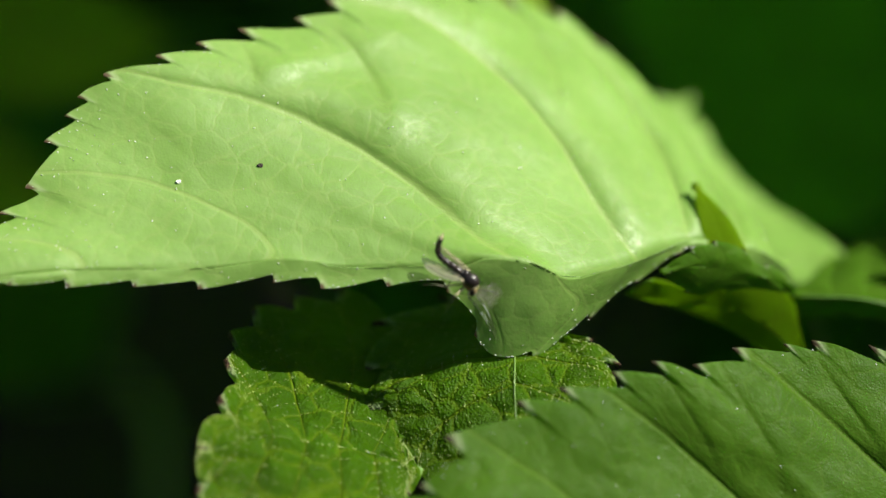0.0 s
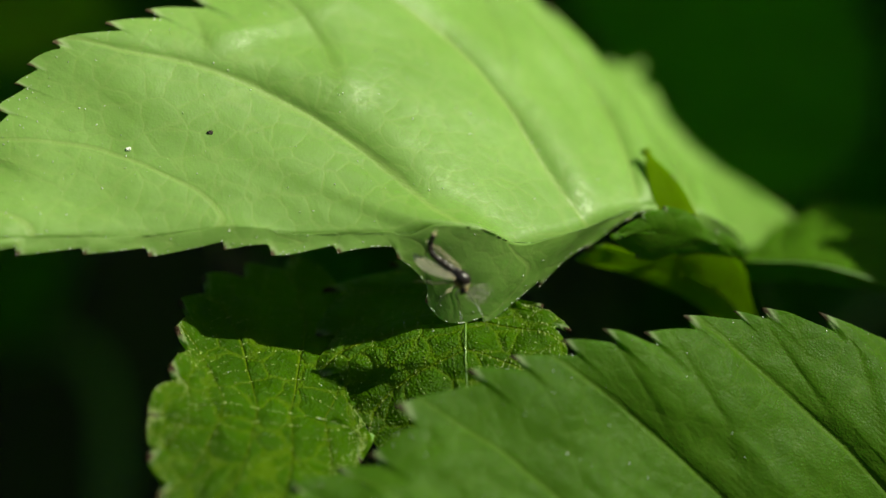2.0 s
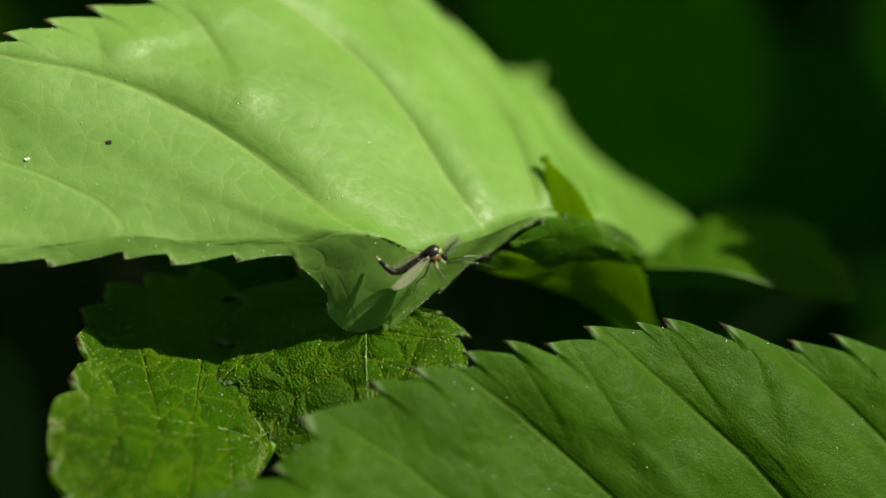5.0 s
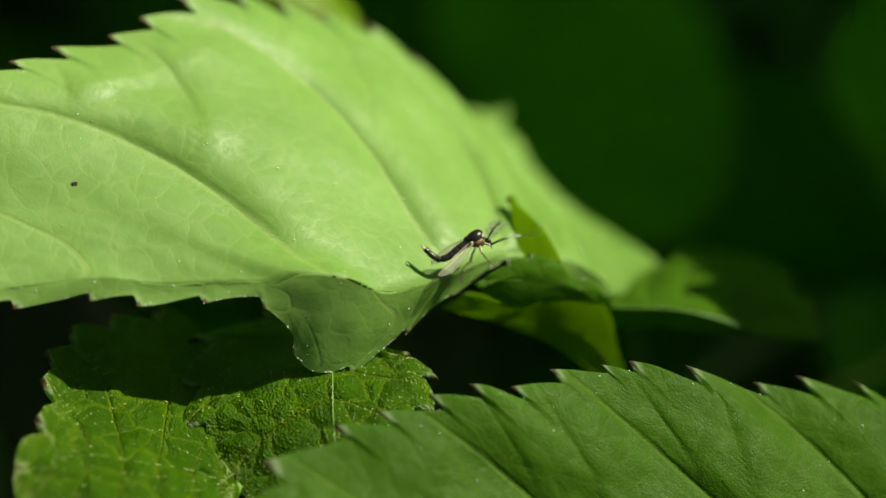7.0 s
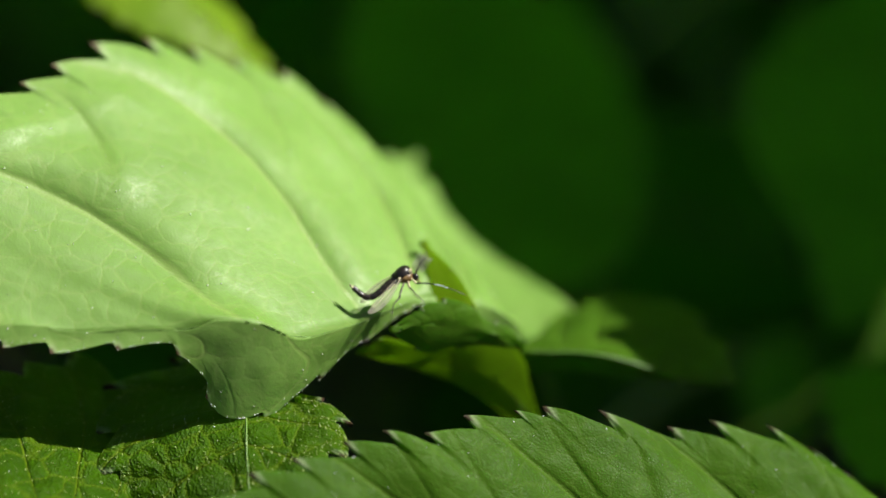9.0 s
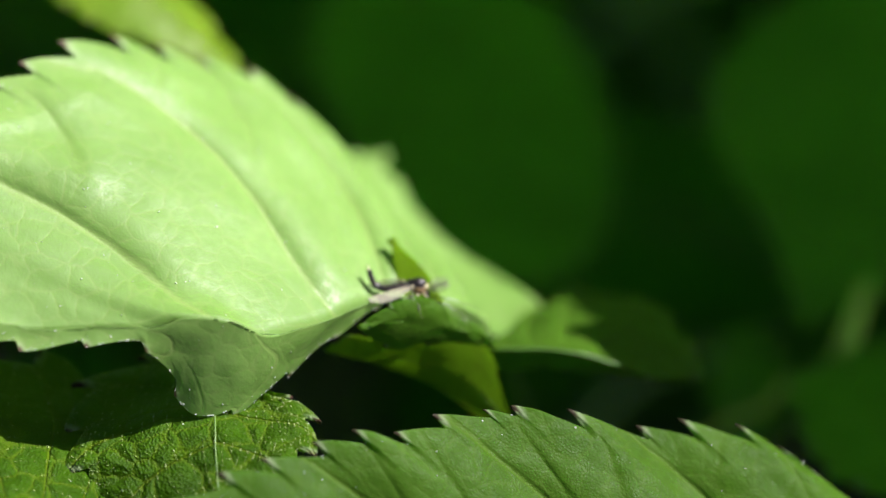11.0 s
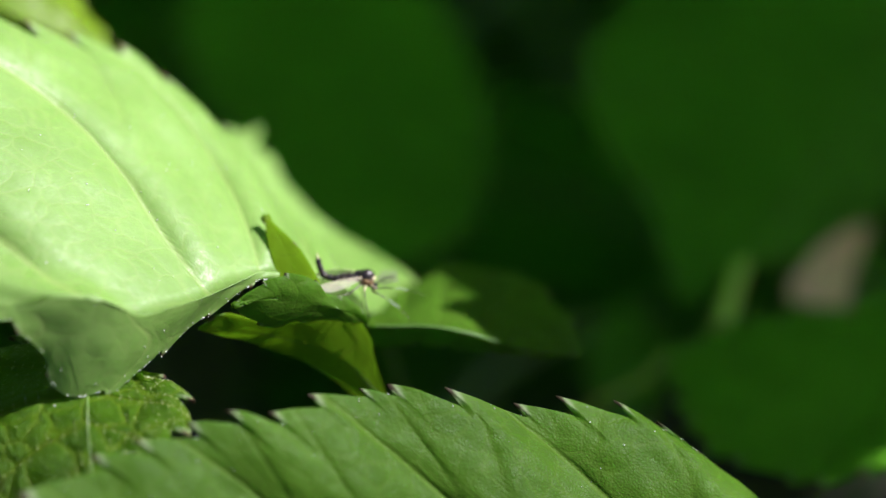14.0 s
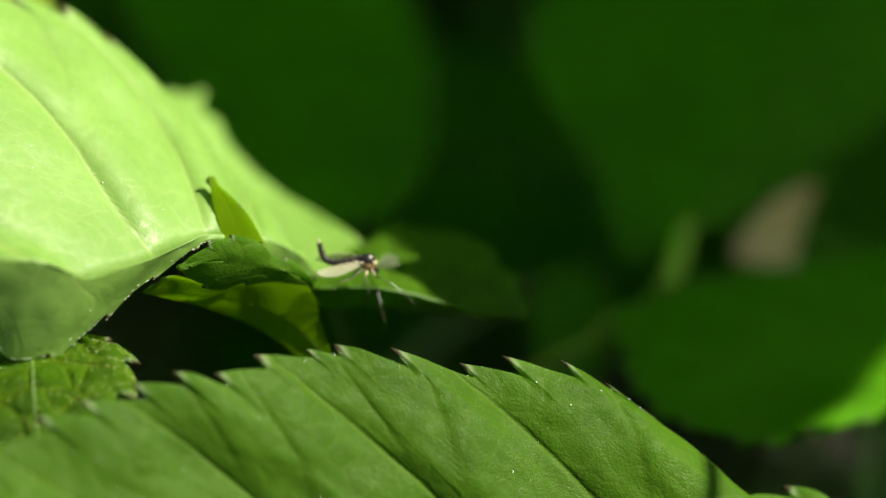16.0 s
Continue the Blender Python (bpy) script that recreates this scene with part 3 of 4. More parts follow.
# the leaflet below it, with the sun behind
leaf("backlit_leaf", "yellow-green leaflet glowing with light from behind", DUSK,
     rib=[(5.4, 4.6, -1.3), (7.8, 5.4, -1.7), (10.2, 5.9, -2.4), (12.4, 6.2, -3.5), (13.8, 6.8, -5.1), (14.6, 7.4, -6.5)],
     margins=([(5.4, 4.6, -1.3), (6.7, 4.7, -0.6), (8.6, 5.2, -1.2), (10.5, 5.5, -1.2), (12.7, 6.2, -1.4), (13.6, 6.4, -2.3), (13.9, 6.6, -3.6), (14.4, 7.0, -5.4), (14.6, 7.4, -6.5)],
              [(5.4, 4.6, -1.3), (7.5, 6.0, -2.3), (10.2, 6.3, -3.5), (11.9, 6.5, -4.6), (12.7, 6.7, -5.4), (13.6, 7.0, -6.2), (14.6, 7.4, -6.5)]),
     face=(0, 0.4, 0.9), veins=4, teeth=(2, 2), tooth=0.05, sweep=1.2, quilt=0.08, pucker=0.15, seed=11, ns=140, rib_r=(0.03, 0.08), thick=0.12,
     petiole=[(14.3, 7.2, -6.0), (14.9, 7.6, -7.6), (16.1, 8.4, -10.0)])
# a leaf point standing up behind the ridge
leaf("flipped_leaflet", "small yellow-green leaf point standing upright", OLIVE,
     rib=[(8.7, 7.3, 3.5), (9.6, 6.2, 2.3), (10.2, 5.0, 0.8)],
     margins=([(8.7, 7.3, 3.5), (8.9, 6.2, 2.3), (9.3, 5.0, 0.8)],
              [(8.7, 7.3, 3.5), (10.3, 6.1, 2.2), (11.3, 4.9, 0.7)]),
     face=(0, -1, 0.3), veins=4, teeth=(1, 2), tooth=0.05, quilt=0.03, pucker=0.05, ruffle=0.0, seed=12, ns=80, rib_r=(0.01, 0.02))

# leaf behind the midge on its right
# the darker green of FRESH stands in for shade on this leaf
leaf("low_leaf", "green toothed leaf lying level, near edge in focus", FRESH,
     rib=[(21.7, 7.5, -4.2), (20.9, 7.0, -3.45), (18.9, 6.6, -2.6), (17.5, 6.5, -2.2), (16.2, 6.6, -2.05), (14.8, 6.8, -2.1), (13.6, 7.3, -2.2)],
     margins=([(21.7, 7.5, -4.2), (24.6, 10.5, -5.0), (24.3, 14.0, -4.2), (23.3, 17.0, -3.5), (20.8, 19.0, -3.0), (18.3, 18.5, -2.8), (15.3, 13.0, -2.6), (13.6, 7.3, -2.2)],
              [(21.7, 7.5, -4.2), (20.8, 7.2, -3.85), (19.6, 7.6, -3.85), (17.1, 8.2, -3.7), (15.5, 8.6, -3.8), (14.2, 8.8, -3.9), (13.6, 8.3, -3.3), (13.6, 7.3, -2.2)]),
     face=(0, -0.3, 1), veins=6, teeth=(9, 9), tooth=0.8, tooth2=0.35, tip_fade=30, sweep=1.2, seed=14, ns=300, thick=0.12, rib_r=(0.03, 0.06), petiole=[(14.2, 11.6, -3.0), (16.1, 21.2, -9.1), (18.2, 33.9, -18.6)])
# large shaded leaves behind
leaf("shaded_leaf", "large dark green leaf in shade", SHADE,
     rib=[(15.9, 34.3, -7.7), (15.8, 41.7, -4.5), (14.4, 49.3, -0.3), (12.5, 59.2, 4.2)],
     margins=([(15.9, 34.3, -7.7), (11.8, 38.0, -5.9), (7.9, 44.3, -2.7), (5.7, 51.9, 1.2), (7.6, 59.2, 4.3), (12.5, 60.3, 4.3)],
              [(15.9, 34.3, -7.7), (20.0, 36.5, -7.5), (22.7, 40.3, -5.5), (23.3, 45.7, -1.9), (22.3, 51.8, 0.8), (19.0, 59.1, 3.8), (12.5, 60.3, 4.3)]),
     face=(0, -0.8, 0.6), veins=7, teeth=(16, 16), tooth=0.9, seed=15, ns=240)
leaf("shaded_leaf", "large dark green leaf on an upright stalk", SHADE,
     rib=[(46.1, 51.5, 6.3), (42.1, 41.9, -0.4), (37.8, 34.2, -4.8), (35.3, 30.3, -7.1)],
     margins=([(46.1, 51.5, 6.3), (35.8, 49.4, 6.3), (29.1, 44.2, 3.2), (27.7, 39.8, -0.4), (30.2, 34.4, -4.1), (31.2, 31.3, -7.2), (32.3, 29.8, -8.7), (35.3, 30.3, -7.1)],
              [(46.1, 51.5, 6.3), (54.2, 51.5, 0.1), (50.6, 45.9, -4.3), (43.3, 38.7, -7.0), (38.6, 33.3, -7.5), (35.3, 30.3, -7.1)]),
     face=(0, -0.8, 0.6), veins=7, teeth=(16, 16), tooth=0.8, seed=16, ns=240, rib_r=(0.04, 0.3), stalk=PALE_STALK, petiole=[(35.3, 29.7, -6.4), (34.5, 27.9, -7.9), (33.7, 26.4, -9.2)])
leaf("shaded_leaf", "broad dark green leaf with a sunlit toothed edge", SHADE,
     rib=[(30.3, 23.3, -9.3), (35.0, 21.1, -9.4), (40.8, 20.8, -10.4), (50.5, 24.7, -11.4)],
     margins=([(30.3, 23.3, -9.3), (34.2, 25.7, -8.4), (40.7, 28.8, -8.6), (46.3, 31.8, -8.8), (52.4, 33.6, -9.9), (52.8, 30.7, -12.2)],
              [(30.3, 23.3, -9.3), (30.3, 16.5, -10.7), (32.6, 12.9, -11.9), (36.1, 11.7, -12.5), (39.6, 11.8, -12.2), (42.9, 13.1, -11.6), (47.3, 16.2, -11.5), (50.5, 24.7, -11.4)]),
     face=(0, -0.6, 0.8), veins=7, teeth=(14, 16), tooth=1.3, seed=17, ns=260, rib_r=(0.05, 0.12), petiole=[(31.0, 27.1, -10.5), (29.6, 26.6, -12.0), (27.4, 28.2, -13.7), (25.7, 34.8, -19.1)], stalk=PALE_STALK)
leaf("shaded_leaf", "small dim leaf beside a stalk", SHADE,
     rib=[(30.4, 43.2, -12.6), (30.8, 38.5, -14.0), (29.8, 35.3, -17.5)],
     margins=([(30.4, 43.2, -12.6), (28.1, 42.4, -15.2), (28.5, 37.4, -17.5), (29.8, 35.3, -17.5)], [(30.4, 43.2, -12.6), (32.7, 38.5, -14.1), (31.4, 35.7, -16.4), (29.8, 35.3, -17.5)]),
     face=(0, -0.7, 0.7), veins=5, teeth=(9, 9), tooth=0.6, seed=18, ns=120)
leaf("dead_leaf", "dry tan leaf scrap behind the stalks", DEAD,
     rib=[(40.1, 30.6, -9.6), (40.8, 32.1, -8.1), (43.0, 34.8, -6.1)],
     margins=([(40.1, 30.6, -9.6), (38.1, 31.5, -8.9), (39.3, 33.0, -7.6), (41.1, 34.0, -6.5), (43.0, 34.8, -6.1)],
              [(40.1, 30.6, -9.6), (41.2, 30.6, -9.6), (41.6, 32.2, -7.9), (43.0, 34.8, -6.1)]),
     face=(0, -0.9, 0.4), veins=4, teeth=(1, 1), tooth=0.1, seed=19, ns=60, rib_r=(0.02, 0.05), stalk=DEAD)
# bright leaf peeping over the top
leaf("upper_leaf", "bright yellow-green leaf behind the sunlit one", YELLOW,
     rib=[(2.2, 23.3, 6.9), (-0.7, 24.3, 10.0), (-4.1, 26.2, 12.6), (-8.0, 29.0, 15.0)],
     margins=([(2.2, 23.3, 6.9), (-1.8, 22.9, 8.9), (-5.6, 23.3, 10.3), (-8.5, 26.0, 12.1), (-8.0, 29.0, 15.0)], [(2.2, 23.3, 6.9), (1.1, 25.4, 8.5), (-0.9, 27.7, 10.7), (-3.6, 29.6, 13.3), (-8.0, 29.0, 15.0)]),
     face=(0, -0.6, 0.8), veins=5, teeth=(8, 8), tooth=0.4, sweep=2.0, quilt=0.1, pucker=0.1, seed=20, ns=140)

# ---- leaves out of reach of the sun: undergrowth behind, and unseen leaves added above to shade it ----
def simple_leaf(name, label, mat, size, seed, group, stalk):
    """A stalked leaf of that length lying flat, tip towards +x, its stalk bending down from the base."""
    h = size * 0.5
    return leaf(name, label, mat,
                rib=[(h, 0, -0.12 * h), (0.3 * h, 0.04 * h, 0.06 * h), (-0.4 * h, -0.03 * h, 0.05 * h), (-h, 0, -0.05 * h)],
                margins=([(h, 0, -0.12 * h), (0.5 * h, 0.42 * h, -0.02 * h), (-0.1 * h, 0.62 * h, 0.04 * h), (-0.7 * h, 0.5 * h, 0.05 * h), (-h, 0, -0.05 * h)],
                         [(h, 0, -0.12 * h), (0.5 * h, -0.4 * h, -0.02 * h), (-0.1 * h, -0.64 * h, 0.05 * h), (-0.7 * h, -0.48 * h, 0.02 * h), (-h, 0, -0.05 * h)]),
                face=(0, 0, 1), veins=7, teeth=(15, 15), tooth=size * 0.02, sweep=2.2, quilt=0.2, seed=seed, ns=140, nv=12, group=group,
                petiole=[(-h, 0, -0.05 * h), (-h - 0.25 * stalk, 0, -0.25 * stalk), (-h - 0.4 * stalk, 0, -stalk)])


rng = random.Random(4)
under = simple_leaf("undergrowth_leaf", "low leaf coloured darker for deep shade", DIM, 42, 31, "undergrowth leaves", 30)
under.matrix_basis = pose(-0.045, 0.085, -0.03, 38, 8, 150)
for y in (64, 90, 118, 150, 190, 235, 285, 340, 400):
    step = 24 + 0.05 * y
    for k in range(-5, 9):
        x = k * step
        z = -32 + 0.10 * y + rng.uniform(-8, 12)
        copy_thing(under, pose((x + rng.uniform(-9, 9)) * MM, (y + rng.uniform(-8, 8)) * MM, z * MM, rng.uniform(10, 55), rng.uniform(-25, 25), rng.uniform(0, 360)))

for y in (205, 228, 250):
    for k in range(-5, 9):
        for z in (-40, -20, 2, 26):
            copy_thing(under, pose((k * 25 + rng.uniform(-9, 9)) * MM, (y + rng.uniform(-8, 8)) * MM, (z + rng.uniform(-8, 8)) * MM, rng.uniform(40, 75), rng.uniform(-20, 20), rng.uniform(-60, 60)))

# added out of view, placed only to cast shade on the leaves behind
shade = simple_leaf("unseen_shade_leaf", "unseen broad green leaf added overhead for shade", UNSEEN, 70, 33, "upper storey leaves", 130)
shade.matrix_basis = pose(0.075, 0.091, 0.078, 5, 0, 150)
for x, y in [(xx, yy) for yy in (38, 73, 113, 153, 196, 236, 276, 316) for xx in (-15, 22, 57, 95, 135, 175)] + [(3, 34), (40, 34), (74, 34)]:
    copy_thing(shade, pose((x + rng.uniform(-4, 4)) * MM, (y + rng.uniform(-2, 2)) * MM, (76 + rng.uniform(-7, 7)) * MM, rng.uniform(-10, 10), rng.uniform(-10, 10), 180 + rng.uniform(-14, 14)))
copy_thing(shade, pose(0.137, 0.015, 0.078, 3, -4, 4))
small = simple_leaf("unseen_shade_leaf", "unseen smaller leaf added overhead for shade", UNSEEN, 56, 37, "upper storey leaves", 110)
small.matrix_basis = pose(0.095, 0.0118, 0.075, 4, 0, 88)

copy_thing(shade, pose(0.114, 0.055, 0.088, 3, 4, 170))
# one more unseen leaf, added to shade the low leaf
lower = simple_leaf("unseen_shade_leaf", "unseen small leaf added to shade the low leaf", UNSEEN, 24, 39, "upper storey leaves", 70)
lower.matrix_basis = pose(0.0600, -0.0005, 0.040, 3, 4, 180)

# bright YELLOW stands in for sunlight on these two blurred leaves
brightened = simple_leaf("undergrowth_leaf", "blurred leaf coloured bright to stand in for sunlight", YELLOW, 17, 41, "undergrowth leaves", 12)
brightened.matrix_basis = pose(-0.02751, 0.05300, -0.00110, 40, 6, 23)
copy_thing(brightened, pose(-0.02981, 0.04800, -0.00805, 50, 5, 80))


def ground_cover():
    """Low leaves over the soil all round, beyond the patch."""
    pick = random.Random(12)
    verts, faces = [], []
    for _ in range(1500):
        x, y = pick.uniform(-800, 800), pick.uniform(-700, 1000)
        if -190 < x < 240 and -260 < y < 420:
            continue
        size, turn, tilt = pick.uniform(14, 30), pick.uniform(0, 6.28), pick.uniform(-0.4, 0.4)
        z = -44 + pick.uniform(0, 16)
        k = len(verts)
        for a in (-1.0, -0.55, 0.0, 0.5, 1.0):
            w = size * 0.62 * (1 - a * a) ** 0.6 * (1 - 0.25 * a)
            for b in (-1, 0, 1):
                u, q, h = a * size, b * w, -0.12 * abs(b) * w - 0.1 * size * a * a + tilt * a * size * 0.5
                verts.append(((x + u * math.cos(turn) - q * math.sin(turn)) * MM, (y + u * math.sin(turn) + q * math.cos(turn)) * MM, (z + h) * MM))
        for i in range(4):
            for j in range(2):
                faces.append((k + i * 3 + j, k + (i + 1) * 3 + j, k + (i + 1) * 3 + j + 1, k + i * 3 + j + 1))
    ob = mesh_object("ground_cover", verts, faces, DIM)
    ob.data.uv_layers.new(name="veins")
    sol = ob.modifiers.new("thickness", "SOLIDIFY")
    sol.thickness = 0.25 * MM
    tagged(ob, "low dark green leaves covering the soil", "leaves", kind="stuff")


ground_cover()


# ---- the midge ----
BLACK = plain_material("black_shell", (0.008, 0.008, 0.010), (0.020, 0.014, 0.010), 3000, 0.3, 0.4, 0.1, 0.00002)
BROWN = plain_material("brown_shell", (0.10, 0.055, 0.02), (0.28, 0.19, 0.07), 2600, 0.35, 0.5, 0.1, 0.00002)
CREAM = plain_material("cream_skin", (0.62, 0.55, 0.36), (0.45, 0.38, 0.22), 3000, 0.45, 0.4, 0.1, 0.00002)
WHITE = plain_material("white_band", (0.58, 0.60, 0.57), (0.45, 0.47, 0.44), 3000, 0.4, 0.4, 0.1, 0.00002)
DUSKY = plain_material("dusky_leg", (0.05, 0.045, 0.03), (0.11, 0.10, 0.06), 4000, 0.4, 0.4, 0.1, 0.00002)
PLUME = plain_material("plume_hair", (0.24, 0.25, 0.18), (0.36, 0.36, 0.27), 4000, 0.5, 0.4, 0.0, 0.00002)


def wing_material():
    m, nt, bsdf, out = material("wing_film")
    co = nt.nodes.new("ShaderNodeTexCoord")
    n = add(nt, "ShaderNodeTexNoise", Scale=1500.0, Detail=3.0)
    nt.links.new(co.outputs["Object"], n.inputs[0])
    nt.links.new(blend(nt, n.outputs[0], (0.55, 0.52, 0.40), (0.40, 0.38, 0.28)), bsdf.inputs["Base Color"])
    bsdf.inputs["Roughness"].default_value = 0.3
    clear = nt.nodes.new("ShaderNodeBsdfTransparent")
    mix = nt.nodes.new("ShaderNodeMixShader")
    mix.inputs[0].default_value = 0.32
    nt.links.new(clear.outputs[0], mix.inputs[1])
    nt.links.new(bsdf.outputs[0], mix.inputs[2])
    nt.links.new(mix.outputs[0], out.inputs[0])
    return m


BANDS = plain_material("brownish_band", (0.13, 0.10, 0.055), (0.09, 0.07, 0.04), 4000, 0.4, 0.4, 0.1, 0.00002)
WING = wing_material()


def ball(name, centre, radii, mat, parent, label="", tilt=0, hump=0.0, sub=3):
    """A rounded body piece (mm), tilted about y, with its top pulled forward by hump."""
    bm = bmesh.new()
    bmesh.ops.create_icosphere(bm, subdivisions=sub, radius=1)
    rot = Matrix.Rotation(radians(tilt), 3, "Y")
    for v in bm.verts:
        q = v.co.copy()
        q.x += hump * max(0, q.z) ** 2
        q = Vector((q.x * radii[0], q.y * radii[1], q.z * radii[2]))
        v.co = (rot @ q + Vector(centre)) * MM
    me = bpy.data.meshes.new(name)
    bm.to_mesh(me)
    bm.free()
    me.materials.append(mat)
    me.polygons.foreach_set("use_smooth", [True] * len(me.polygons))
    ob = new(name, me)
    ob.parent = parent
    if label:
        ob["label"] = label
    return ob


midge = tagged(new("midge"), "small black midge with pale wings and feathery antennae", "insect")
ball("thorax", (0, 0, 0.02), (0.46, 0.36, 0.38), BLACK, midge, "glossy black humped thorax", tilt=12, hump=0.25)
ball("flank", (0.02, 0, -0.20), (0.40, 0.34, 0.27), BROWN, midge, "brown and yellowish underside of the thorax", tilt=20)
ball("shoulder", (0.34, 0, -0.08), (0.15, 0.26, 0.18), CREAM, midge, "cream front of the thorax", tilt=30)
ball("scutellum", (-0.36, 0, 0.20), (0.15, 0.17, 0.12), BLACK, midge)
ball("head", (0.43, 0, -0.42), (0.17, 0.22, 0.20), BROWN, midge)
for side in (-1, 1):
    ball("eye", (0.45, side * 0.13, -0.42), (0.15, 0.11, 0.19), BLACK, midge, "black compound eye", sub=2)
    ball("haltere", (-0.26, side * 0.34, -0.06), (0.08, 0.05, 0.05), CREAM, midge, "pale knob behind the wing", sub=2)
tube("proboscis", [(0.44, 0, -0.55), (0.47, 0, -0.70), (0.44, 0, -0.80)], (0.05, 0.03), BROWN, midge, n=6, steps=6)

# abdomen of banded rings, its end bent upwards
abdomen = ball("abdomen", (-0.40, 0, -0.06), (0.20, 0.20, 0.20), BLACK, midge, "black abdomen with thin brownish bands, end curled up")
curve = spline([(-0.30, 0, 0.0), (-0.9, 0, -0.02), (-1.5, 0, -0.10), (-1.95, 0, 0.0), (-2.18, 0, 0.36), (-2.30, 0, 0.80)], 17)
for i in range(8):
    a, b, c = curve[2 * i], curve[2 * i + 1], curve[2 * i + 2]
    w = 0.20 - 0.010 * i
    tube("segment", [tuple(a), tuple(b), tuple(c)], (w * 0.96, w * 1.04, w * 0.97), BLACK, abdomen, n=12, steps=7)
    d = unit(c - a)
    tube("band", [tuple(c - d * 0.016), tuple(c), tuple(c + d * 0.014)], (w * 0.95, w * 0.985, w * 0.95), BANDS, abdomen, "thin brownish band", n=12, steps=4)
for side in (-1, 1):
    tube("clasper", [(-2.30, side * 0.07, 0.78), (-2.36, side * 0.11, 0.92), (-2.33, side * 0.05, 1.03)], (0.06, 0.05, 0.02), CREAM, abdomen, "pale clasper", n=6, steps=8)


def wing(side):
    """A narrow film wing folded back along the abdomen, with raised veins."""
    n, m = 26, 9
    verts, faces = [], []
    for i in range(n):
        a = i / (n - 1)
        half = 0.34 * math.sin(math.pi * min(1, a * 0.94 + 0.05)) ** 0.65 * (0.55 + 0.55 * a)
        for j in range(m):
            b = j / (m - 1) * 2 - 1
            x = -0.05 - 2.35 * a
            y = side * (0.24 + 0.05 * a + half * 0.55 * (b + 0.3))
            z = (0.02 - 0.60 * a if side < 0 else 0.14 - 0.12 * a) - half * 0.95 * (b + (0.6 if side < 0 else 0.0)) + 0.03 * math.sin(b * 7)
            verts.append((x * MM, y * MM, z * MM))
    for i in range(n - 1):
        for j in range(m - 1):
            faces.append((i * m + j, i * m + j + 1, (i + 1) * m + j + 1, (i + 1) * m + j))
    ob = mesh_object("wing", verts, faces, WING, midge, "translucent greyish wing folded back")
    sol = ob.modifiers.new("thickness", "SOLIDIFY")
    sol.thickness = 0.006 * MM
    for b, end in ((-0.9, 0.95), (-0.35, 0.9), (0.3, 0.8)):
        pts = []
        for a in np.linspace(0.02, end, 6):
            half = 0.34 * math.sin(math.pi * min(1, a * 0.94 + 0.05)) ** 0.65 * (0.55 + 0.55 * a)
            pts.append((-0.05 - 2.35 * a, side * (0.24 + 0.05 * a + half * 0.55 * (b + 0.3)), (0.02 - 0.60 * a if side < 0 else 0.14 - 0.12 * a) - half * 0.95 * (b + (0.6 if side < 0 else 0.0))))
        tube("wing_vein", pts, (0.018, 0.008), CREAM, ob, n=5, steps=14)


def plume(side):
    """A feathery antenna: a thin shaft in whorls of fine hairs."""
    shaft = [(0.50, side * 0.10, -0.32), (0.85, side * 0.25, -0.10), (1.15, side * 0.36, 0.02), (1.45, side * 0.42, 0.05)]
    root = tube("antenna", shaft, (0.028, 0.012), DUSKY, midge, "feathery grey antenna", n=6, steps=16)
    ball("pedicel", (0.50, side * 0.10, -0.32), (0.08, 0.08, 0.08), BROWN, root, sub=2)
    c = spline(shaft, 40)
    hair = random.Random(7 + side)
    verts, faces = [], []
    for k in range(3, 38):
        d = unit(c[k] - c[k - 1])
        for q in range(6):
            a = hair.uniform(0, 2 * math.pi)
            ref = unit(np.cross(d, np.array([0.2, 0.9, 0.3])))
            out = ref * math.cos(a) + np.cross(d, ref) * math.sin(a)
            length = hair.uniform(0.36, 0.62) * (1 - 0.45 * (k / 40) ** 3)
            e = c[k] + out * length * 0.8 + d * length * 0.65
            mid = c[k] + out * length * 0.5 + d * length * 0.22
            w = np.cross(out, d) * 0.0034
            u = out * 0.0034
            i = len(verts)
            for p, s in ((c[k], 1.0), (mid, 0.8), (e, 0.3)):
                verts += [tuple((p + w * s) * MM), tuple((p - w * s * 0.5 + u * s) * MM), tuple((p - w * s * 0.5 - u * s) * MM)]
            for r in range(2):
                for t in range(3):
                    faces.append((i + 3 * r + t, i + 3 * r + (t + 1) % 3, i + 3 * r + 3 + (t + 1) % 3, i + 3 * r + 3 + t))
    mesh_object("plume", verts, faces, PLUME, root, "fine grey antenna hairs")


def leg(hip, pts, cols, radii):
    """A jointed leg. Its joints are given from the hip; it turns about the hip."""
    root = new("leg")
    root.parent = midge
    root.location = Vector(hip) * MM
    names = ("femur", "tibia", "tarsus", "foot")
    for i in range(len(pts) - 1):
        a, b = np.array(pts[i], float), np.array(pts[i + 1], float)
        mid = (a + b) / 2 + np.array([0, 0, 0.03])
        tube(names[i], [tuple(a), tuple(mid), tuple(b)], (radii[i], radii[i + 1]), cols[i], root, n=6, steps=7)
    return root


